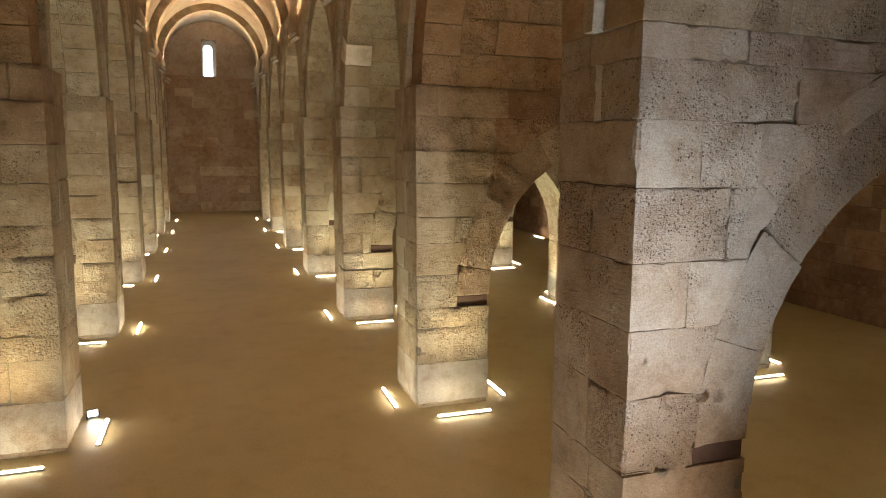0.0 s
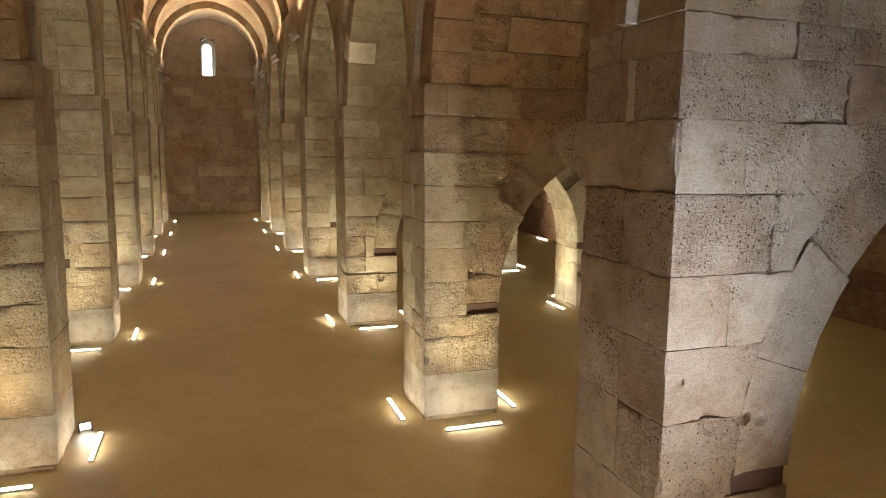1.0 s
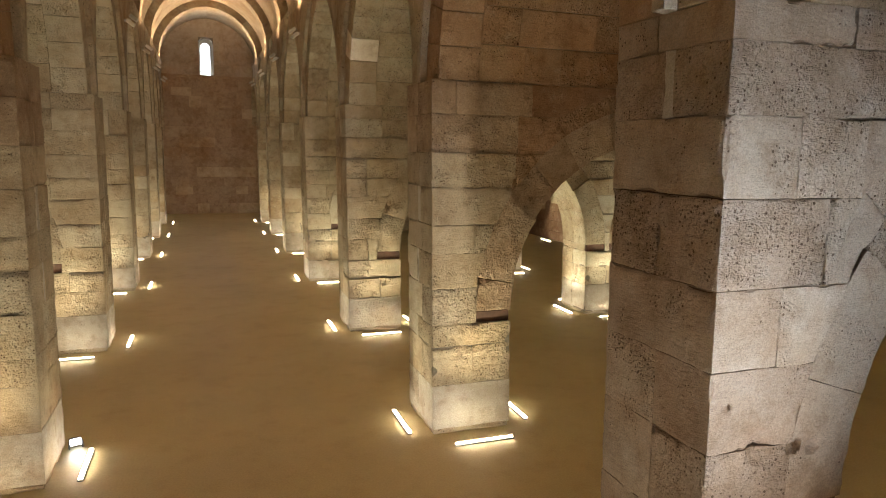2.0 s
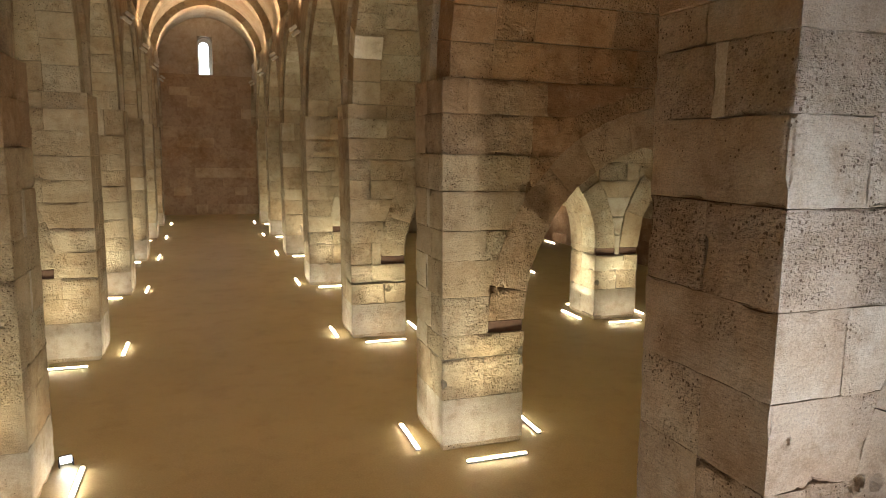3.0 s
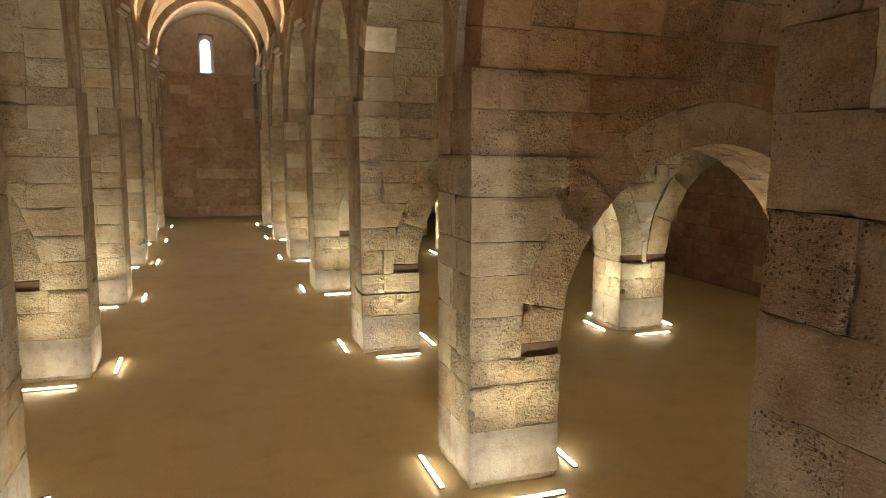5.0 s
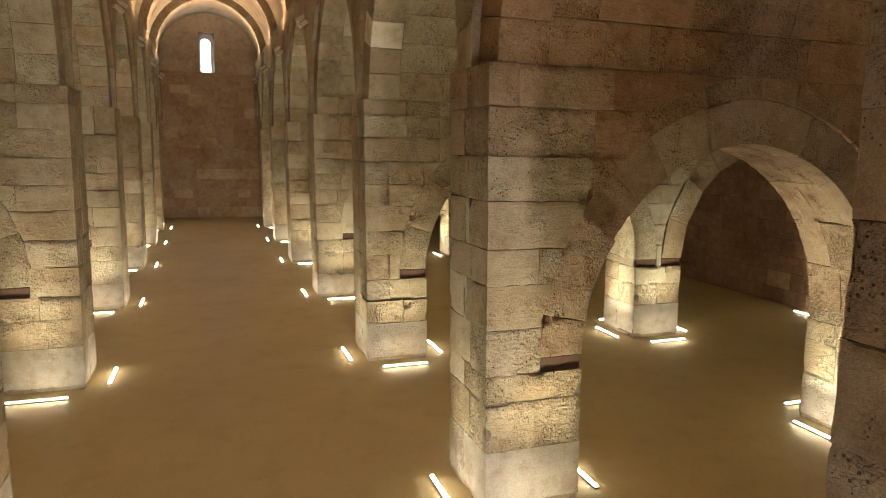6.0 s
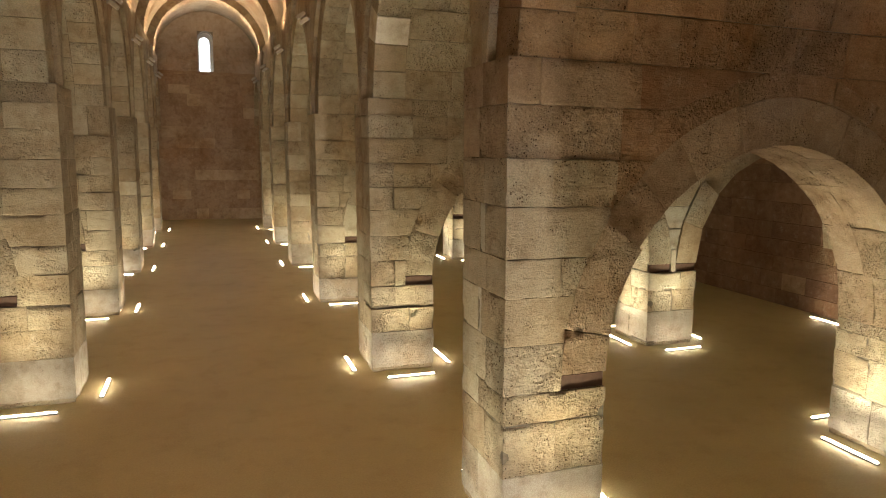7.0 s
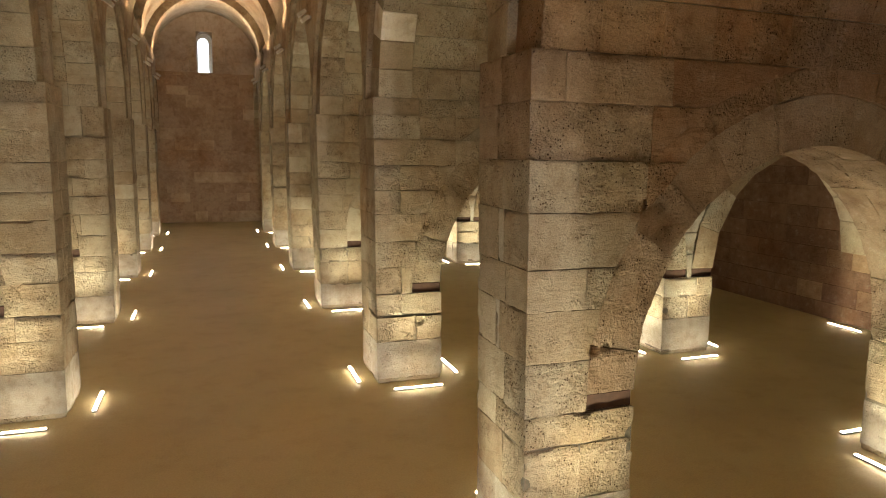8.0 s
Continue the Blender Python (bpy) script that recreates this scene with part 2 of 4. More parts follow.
def chamfer_template():
    """Twenty-four points and the faces of a cube with cut edges, turned outwards."""
    pts, at = [], {}
    for i, j, k in CORNERS:
        for a in range(3):
            at[(i, j, k, a)] = len(pts)
            pts.append((i, j, k, a))
    faces = []
    for a in range(3):
        o1, o2 = [o for o in range(3) if o != a]
        for s in (0, 1):
            loop = []
            for d1, d2 in ((0, 0), (1, 0), (1, 1), (0, 1)):
                q = [0, 0, 0]
                q[a], q[o1], q[o2] = s, d1, d2
                loop.append(at[(*q, a)])
            faces.append(tuple(loop))
        for d1 in (0, 1):
            for d2 in (0, 1):
                lo, hi = [0, 0, 0], [0, 0, 0]
                lo[a], hi[a] = 0, 1
                lo[o1] = hi[o1] = d1
                lo[o2] = hi[o2] = d2
                faces.append((at[(*lo, o1)], at[(*hi, o1)], at[(*hi, o2)], at[(*lo, o2)]))
    for q in CORNERS:
        faces.append(tuple(at[(*q, a)] for a in range(3)))
    flat = []
    for i, j, k, a in pts:
        q = [i, j, k]
        flat.append([q[o] if o == a else 0.2 + 0.6 * q[o] for o in range(3)])
    return np.array(pts), outward(flat, faces)


CHAMFER, CHAMFER_FACES = chamfer_template()
CHAMFER_BACK = [f[::-1] for f in CHAMFER_FACES]


def right_handed(c):
    return np.dot(np.cross(c[1, 0, 0] - c[0, 0, 0] + c[1, 1, 1] - c[0, 1, 1], c[0, 1, 0] - c[0, 0, 0] + c[1, 1, 1] - c[1, 0, 1]),
                  c[0, 0, 1] - c[0, 0, 0] + c[1, 1, 1] - c[1, 1, 0]) > 0


def blend_many(c, q):
    u, v, w = q[:, 0:1], q[:, 1:2], q[:, 2:3]
    return blend8(c, u, v, w)


def cheap_block(c, bev=0.007):
    """A block with worn edges: 24 points, 44 triangles."""
    L = sizes(c)
    q = CHAMFER[:, :3].astype(float)
    for o in range(3):
        b = min(bev * random.uniform(0.6, 1.6) / L[o], 0.3)
        cut = CHAMFER[:, 3] != o
        q[cut, o] = np.where(q[cut, o] == 0, b, 1 - b)
    return list(blend_many(c, q)), CHAMFER_FACES if right_handed(c) else CHAMFER_BACK


def value_noise(p):
    """Smooth noise between -1 and 1 at each row of p."""
    i = np.floor(p).astype(np.int64)
    f = p - i
    f = f * f * (3 - 2 * f)
    total = np.zeros(len(p))
    for dx in (0, 1):
        for dy in (0, 1):
            for dz in (0, 1):
                h = (i[:, 0] + dx) * 374761393 + (i[:, 1] + dy) * 668265263 + (i[:, 2] + dz) * 1274126177
                h = (h ^ (h >> 13)) * 1274126177 & 0x7FFFFFFF
                h = (h ^ (h >> 16)) & 0xFFFF
                wx = f[:, 0] if dx else 1 - f[:, 0]
                wy = f[:, 1] if dy else 1 - f[:, 1]
                wz = f[:, 2] if dz else 1 - f[:, 2]
                total += (h / 32767.5 - 1) * wx * wy * wz
    return total


def rough_block(c, cell=0.036, wear=0.0035, amp=0.0035, chips=1.0, shape=None):
    """A near block: chipped edges and an uneven dressed face."""
    L = np.array(sizes(c))
    r = np.minimum(wear, L * 0.25)
    axes = []
    for a in range(3):
        n = max(2, int(round(L[a] / cell)))
        axes.append(np.array([0.0, *np.linspace(r[a], L[a] - r[a], n + 1), L[a]]))
    seed = np.array([random.uniform(0, 90) for _ in range(3)])
    hand = right_handed(c)
    pts, faces, base = [], [], 0
    for a in range(3):
        o1, o2 = (a + 1) % 3, (a + 2) % 3
        A, B = np.meshgrid(axes[o1], axes[o2], indexing="ij")
        n1, n2 = A.shape
        for s in (0, 1):
            p = np.zeros((n1 * n2, 3))
            p[:, a], p[:, o1], p[:, o2] = L[a] * s, A.ravel(), B.ravel()
            pts.append(p)
            idx = np.arange(n1 * n2).reshape(n1, n2) + base
            quad = np.stack([idx[:-1, :-1], idx[1:, :-1], idx[1:, 1:], idx[:-1, 1:]], -1).reshape(-1, 4)
            if (s == 1) != hand:
                quad = quad[:, ::-1]
            faces.extend(map(tuple, quad.tolist()))
            base += n1 * n2
    p = np.concatenate(pts)
    _, first, back = np.unique(np.round(p, 5), axis=0, return_index=True, return_inverse=True)
    back = back.ravel()
    p = p[first]
    faces = [tuple(back[list(f)].tolist()) for f in faces]
    q = np.clip(p, r, L - r)
    d = p - q
    ext = np.count_nonzero(np.abs(d) > 1e-9, axis=1)
    at = p + seed
    edge = np.min(np.sort(np.minimum(p, L - p), axis=1)[:, 1:2], axis=1)       # distance to the nearest edge
    soft = value_noise(at * 4.0) * amp + value_noise(at * 13.0) * amp * (0.5 + np.exp(-(edge / 0.02) ** 2))
    unit = np.linalg.norm(d / r, axis=1)
    d = np.where(ext[:, None] >= 2, d / np.maximum(unit, 1e-9)[:, None], d)
    bite = np.maximum(0.0, value_noise(at * 4.0 + 31) + 0.4 * value_noise(at * 14.0) - 0.36) * 0.11 * chips * np.exp(-(edge / 0.015) ** 2)
    bite = 0.022 * np.tanh(bite / 0.022)
    dirn = np.sign(d) * (np.abs(d) > 1e-9)
    p = q + d + dirn * (soft - bite)[:, None]
    return (shape(p / L) if shape else blend_many(c, p / L)), faces


def place(side, row_y):
    """The map from (out from the nave's edge, y, z) to the world, for one side."""
    s = drift(row_y)
    if side > 0:
        return lambda u, y, z: np.array([u + s + lean(z), y, z])
    return lambda u, y, z: np.array([-NAVE - u + s, y - 0.1, z])


def corners(put, u0b, u1b, u0t, u1t, y0, y1, z0, z1):
    """Eight corners of a course block whose ends may slope."""
    c = np.zeros((2, 2, 2, 3))
    for j, y in enumerate((y0, y1)):
        c[0][j][0], c[1][j][0] = put(u0b, y, z0), put(u1b, y, z0)
        c[0][j][1], c[1][j][1] = put(u0t, y, z1), put(u1t, y, z1)
    return c


class Pile:
    """Many blocks in one mesh, for what stands far off."""

    def __init__(self):
        self.v, self.f = [], []

    def add(self, verts, faces):
        n = len(self.v)
        self.v.extend(verts)
        self.f.extend([tuple(i + n for i in f) for f in faces])


def box_bm(x0, x1, y0, y1, z0, z1, bev=0.0):
    bm = bmesh.new()
    bmesh.ops.create_cube(bm, size=1.0)
    for v in bm.verts:
        v.co = ((x0 + x1) / 2 + v.co.x * (x1 - x0), (y0 + y1) / 2 + v.co.y * (y1 - y0), (z0 + z1) / 2 + v.co.z * (z1 - z0))
    if bev:
        bmesh.ops.bevel(bm, geom=list(bm.edges), offset=bev, segments=2, affect="EDGES", profile=0.5)
    return bm


def hexa(put, u0, u1, y0, y1, z0, z1):
    return corners(put, u0, u1, u0, u1, y0, y1, z0, z1)


def solid(c):
    """A plain closed body on eight corners."""
    verts = [c[i][j][k] for i, j, k in CORNERS]
    faces = [(0, 1, 3, 2), (4, 5, 7, 6), (0, 1, 5, 4), (2, 3, 7, 6), (0, 2, 6, 4), (1, 3, 7, 5)]
    return verts, outward(verts, faces)


# ---- arches ----
class Arch:
    """A two-centred pointed arch between u = a and u = b."""

    def __init__(self, a, b, spring, apex):
        self.a, self.b, self.m, self.spring, self.apex = a, b, (a + b) / 2, spring, apex
        h, r = (b - a) / 2, apex - spring
        self.R = (h * h + r * r) / (2 * h)
        self.off = self.R - h

    def half(self, z, extra=0.0):
        """Half of the width at the height z, of the inner (or, with extra, an outer) line."""
        d = (self.R + extra) ** 2 - max(z - self.spring, 0.0) ** 2
        return max(math.sqrt(d) - self.off, 0.0) if d > 0 else 0.0

    def point(self, t, extra, sign):
        """A point of the left (-1) or right (1) arc; t = 0 at the springing, 1 at the apex."""
        full = math.acos(max(-1.0, min(1.0, self.off / (self.R + extra))))
        a = full * t
        return self.m + sign * ((self.R + extra) * math.cos(a) - self.off), self.spring + (self.R + extra) * math.sin(a)


# ---- the setting ----
def setting(name, bm_or_mesh, mat, label, category):
    me = bpy.data.meshes.new(name)
    bm_or_mesh.to_mesh(me)
    bm_or_mesh.free()
    me.materials.append(mat)
    ob = new(name, me)
    return tagged(ob, label, category, kind="structure")


X_LEFT, X_RIGHT = -NAVE - SIDE - 0.3, SIDE
setting("floor", box_bm(X_LEFT - 0.8, X_RIGHT + 0.8, NEAR_Y - 0.8, FAR_Y + 0.8, -0.3, 0.0), FLOOR, "smooth brown packed earth floor of the stone hall", "floor")
# unseen slab, added so that no sky light leaks in over the vaults
setting("ceiling", box_bm(X_LEFT - 0.8, X_RIGHT + 0.8, NEAR_Y - 0.8, FAR_Y + 0.8, 11.0, 11.4), MORTAR, "unseen roof slab above the vaults, shutting out the sky", "ceiling")
setting("wall_east", box_bm(X_RIGHT + 0.12, X_RIGHT + 0.8, NEAR_Y - 0.8, FAR_Y + 0.8, 0.0, 11.0), MORTAR, "outer side wall of brown ashlar in shade", "wall")
setting("wall_west", box_bm(X_LEFT - 0.8, X_LEFT - 0.12, NEAR_Y - 0.8, FAR_Y + 0.8, 0.0, 11.0), MORTAR, "outer side wall of brown ashlar in shade", "wall")
setting("wall_south", box_bm(X_LEFT - 0.12, X_RIGHT + 0.12, NEAR_Y - 0.7, NEAR_Y, 0.0, 11.0), STONE_MANY, "plain end wall of the stone hall", "wall")

# far wall with a round-headed slit window
WIN_X, WIN_HALF, WIN_SILL, WIN_TOP = -2.47, 0.36, 7.27, 9.18


def far_wall():
    bm = bmesh.new()
    y0, y1 = FAR_Y + 0.06, FAR_Y + 0.8
    for x0, x1, z0, z1 in ((X_LEFT - 0.12, WIN_X - WIN_HALF, 0, 11), (WIN_X + WIN_HALF, X_RIGHT + 0.12, 0, 11), (WIN_X - WIN_HALF, WIN_X + WIN_HALF, 0, WIN_SILL)):
        b = box_bm(x0, x1, y0, y1, z0, z1)
        me = bpy.data.meshes.new("tmp")
        b.to_mesh(me)
        b.free()
        bm.from_mesh(me)
        bpy.data.meshes.remove(me)
    # the round head
    n, zc = 12, WIN_TOP - WIN_HALF
    for i in range(n):
        a0, a1 = math.pi * i / n, math.pi * (i + 1) / n
        q = []
        for y in (y0, y1):
            for a, top in ((a0, False), (a1, False), (a1, True), (a0, True)):
                q.append(bm.verts.new((WIN_X + WIN_HALF * math.cos(a), y, 11 if top else zc + WIN_HALF * math.sin(a))))
        for f in ((0, 1, 2, 3), (4, 5, 6, 7), (0, 1, 5, 4)):
            bm.faces.new([q[k] for k in f])
    bmesh.ops.recalc_face_normals(bm, faces=bm.faces)
    return setting("wall_north", bm, MORTAR, "far end wall of brown ashlar with a slit window", "wall")


WALL_N = far_wall()


def slit_window():
    """The narrow daylight slit at the back of the splayed opening."""
    top = new("window_1")
    top.location = (WIN_X, FAR_Y + 0.55, WIN_SILL)
    tagged(top, "narrow round-headed slit window, bright with daylight", "window", kind="structure")
    half, wide, h, zc = 0.24, WIN_HALF + 0.02, WIN_TOP - WIN_SILL, WIN_TOP - WIN_SILL - 0.45
    for a, b in ((-wide, -half - 0.05), (half - 0.05, wide)):
        part("stone_jamb", box_bm(a, b, 0.0, 0.16, 0.0, h, 0.01), PLASTER, top)
    bm = bmesh.new()
    n = 10
    for i in range(n):
        a0, a1 = math.pi * i / n, math.pi * (i + 1) / n
        q = []
        for y in (0.0, 0.16):
            for a, hi in ((a0, False), (a1, False), (a1, True), (a0, True)):
                q.append(bm.verts.new((-0.05 + half * math.cos(a), y, h if hi else zc + half * math.sin(a))))
        for f in ((0, 1, 2, 3), (4, 5, 6, 7), (0, 1, 5, 4)):
            bm.faces.new([q[k] for k in f])
    bmesh.ops.recalc_face_normals(bm, faces=bm.faces)
    part("stone_head", bm, PLASTER, top)


slit_window()
backdrop = new("backdrop", bpy.data.meshes.new("backdrop"))
bm = box_bm(WIN_X - 6, WIN_X + 6, FAR_Y + 6, FAR_Y + 6.1, 2, 20)
bm.to_mesh(backdrop.data)
bm.free()
backdrop.data.materials.append(DAY)
tagged(backdrop, "plain bright sky outside the slit window", "sky", kind="structure")


def slab_wall(name, put, u0, u1, z0, z1, step, course, parent, gap=None, single=False, mat=None):
    """Ashlar facing in courses, as single blocks or joined into one part."""
    pile, z = Pile(), z0
    while z < z1 - 0.05:
        h = min(random.uniform(course * 0.8, course * 1.2), z1 - z)
        if z1 - z - h < 0.15:
            h = z1 - z
        u = u0
        while u < u1 - 0.02:
            w = min(random.uniform(step * 0.6, step * 1.5), u1 - u)
            if u1 - u - w < 0.2:
                w = u1 - u
            spans = [(u, u + w)]
            if gap and u + w > gap[0] and u < gap[1] and z + h > gap[2] and z < gap[3]:
                spans = [s for s in ((u, min(u + w, gap[0])), (max(u, gap[1]), u + w)) if s[1] - s[0] > 0.04]
                if z + h > gap[3] + 0.05:
                    v, f = cheap_block(hexa(put, max(u, gap[0]) + 0.002, min(u + w, gap[1]) - 0.002, 0.0, 0.1, gap[3], z + h - 0.002), 0.003)
                    o = np.mean(v, axis=0)
                    link_mesh("stone_block", np.asarray(v) - o, f, mat or STONE_BROWN_ONE, parent).location = Vector(o)
            for ua, ub in spans:
                c = hexa(put, ua + 0.0012, ub - 0.0012, 0.0 + random.uniform(-0.003, 0.003), 0.1, z + 0.0012, z + h - 0.0012)
                if single:
                    v, f = cheap_block(c, 0.003)
                    o = np.mean(v, axis=0)
                    link_mesh("stone_block", np.asarray(v) - o, f, mat or STONE_BROWN_ONE, parent).location = Vector(o)
                else:
                    pile.add(*cheap_block(c))
            u += w
        z += h
    if not single:
        tagged(link_mesh(name, pile.v, pile.f, mat or STONE_BROWN, parent), kind="stuff")


random.seed(5)
slab_wall("ashlar_facing", lambda u, y, z: np.array([u, FAR_Y - 0.02 + y, z]), -5.6, 1.2, 0, 7.25, 0.95, 0.52, WALL_N, single=True)
slab_wall("ashlar_facing", lambda u, y, z: np.array([u, FAR_Y + 0.03 + y * 0.25, z]), -5.2, 0.6, 7.25, 10.8, 1.3, 0.6, WALL_N, (WIN_X - WIN_HALF, WIN_X + WIN_HALF, 7.25, WIN_TOP), single=True, mat=STONE_TYMPANUM)
WALL_E = bpy.data.objects["wall_east"]
slab_wall("ashlar_facing", lambda u, y, z: np.array([X_RIGHT + y, u, z]), -8, FAR_Y, 0, 4.6, 0.8, 0.45, WALL_E, mat=STONE_DARK)
WALL_W = bpy.data.objects["wall_west"]
slab_wall("ashlar_facing", lambda u, y, z: np.array([X_LEFT - y, u, z]), -8, FAR_Y, 0, 4.6, 0.8, 0.45, WALL_W)


# ---- piers and low arches ----
COURSES = {
    0.0: [0.07, 0.64, 1.14, 1.42, 1.88, 2.32, 2.67, 3.13, 3.55, 4.01, IMPOST],
    -4.69: [0.07, 0.55, 0.95, 1.30, 1.87, 2.36, 2.83, 3.34, 3.79, 4.18, IMPOST],
    5.05: [0.07, 0.66, 1.08, 1.42, 1.84, 2.24, 2.66, 3.02, 3.40, 3.80, 4.14, IMPOST],
}
# where the upright joints stand in the front, and how deep the front stones reach, course by course
JOINTS = {
    0.0: [(None, 0.6), (0.5, 0.45), (None, 0.6), (None, 0.42), (None, (0.54, 0.62)), (0.52, 0.42), (None, (0.47, 0.58)), (0.42, 0.5), (None, 0.62), (0.29, 0.55)],
    -4.69: [(None, 0.6), (0.6, 0.5), (None, 0.45), (None, 0.5), (None, 0.5), (0.43, DEEP), (0.72, 0.54), (0.48, DEEP), (None, (0.45, 0.54)), (0.80, 0.62)],
}
TIE = 0.15                                                   # height of the timber ties, set on the third course


def courses_of(y):
    if y in COURSES:
        return COURSES[y]
    z = [0.07, random.uniform(0.55, 0.7), random.uniform(1.0, 1.15), random.uniform(1.38, 1.44)]
    while z[-1] < IMPOST - 0.6:
        z.append(z[-1] + random.uniform(0.36, 0.48))
    z.append(IMPOST)
    return z


# hollows broken out of the near stones: place and radius, depth
GOUGES = [
    ((0.46, -4.69, 1.87), 0.11, 0.045), ((0.73, -4.69, 1.84), 0.055, 0.08), ((0.87, -4.69, 1.82), 0.05, 0.07), ((0.41, -4.69, 1.31), 0.06, 0.05),
    ((0.60, -4.69, 1.98), 0.12, 0.02), ((1.16, -4.69, 1.10), 0.08, 0.05), ((0.19, -4.69, 2.14), 0.04, 0.04), ((0.74, 5.05, 2.47), 0.06, 0.04),
    ((0.0, 0.0, 0.84), 0.07, 0.06), ((1.05, 0.0, 1.17), 0.06, 0.06), ((1.05, 0.0, 1.05), 0.05, 0.05), ((1.03, 0.0, 3.16), 0.10, 0.05),
    ((0.62, 0.0, 1.97), 0.06, 0.03), ((0.74, 0.0, 1.99), 0.05, 0.03), ((5.32, 5.05, 0.83), 0.06, 0.05), ((0.66, 5.05, 0.98), 0.09, 0.05),
]


def stone(c, near, parent, pile, name="stone_block", mat=None, shape=None):
    if pile is not None:
        pile.add(*cheap_block(c))
        return
    if mat is None and parent.get("stone") == "grey":
        mat = STONE_GREY
    if mat is None and parent.get("stone") == "ochre" and c[..., 2].mean() > 2.9:
        mat = STONE_OCHRE
    chips = random.choice([0.3, 0.5, 0.6]) if name == "voussoir" else random.choice([0.4, 0.7, 1.0, 1.3, 2.0])
    lo_, hi_ = c.reshape(8, 3).min(0) - 0.03, c.reshape(8, 3).max(0) + 0.03
    cell = 0.036 if near else 0.075
    if any((lo_ < g).all() and (g < hi_).all() for g in (np.array(g[0]) for g in GOUGES)):
        cell = 0.018
    v, f = rough_block(c, cell, 0.002 if parent.get("stone") == "grey" else 0.0026, chips=chips, shape=shape)
    v = np.asarray(v)
    for place_, radius, deep in GOUGES:
        d2 = ((v - np.array(place_)) ** 2).sum(1) / radius ** 2
        hit = d2 < 1
        if hit.any():
            inward = v.mean(0) - v[hit]
            inward[:, 2] *= 0.2
            inward /= np.linalg.norm(inward, axis=1)[:, None]
            ragged = 1 + 0.5 * value_noise(v[hit] * 40)
            v[hit] += inward * ((1 - d2[hit]) * ragged)[:, None] * deep
    origin = np.mean(v, axis=0)
    ob = link_mesh(name, np.asarray(v) - origin, f, mat or STONE, parent, smooth=True)
    ob.location = Vector(origin) - (parent.location if parent else Vector())


GAP = 0.002


def hood_from(row_y):
    """The height from which a second ring lies on the ring of the low arches."""
    return 2.82 if row_y == -4.69 else 3.52


def arch_ends(arch, sgn, cap, z0, z1, out):
    """Where a pier's course stops against the ring, below and above: sloping, or upright past the cap."""
    below = max(cap * sgn, (arch.m + sgn * arch.half(z0, out)) * sgn) * sgn
    above = (arch.m + sgn * arch.half(z1, out)) * sgn
    return (below, above * sgn) if above > cap * sgn else (below, below)


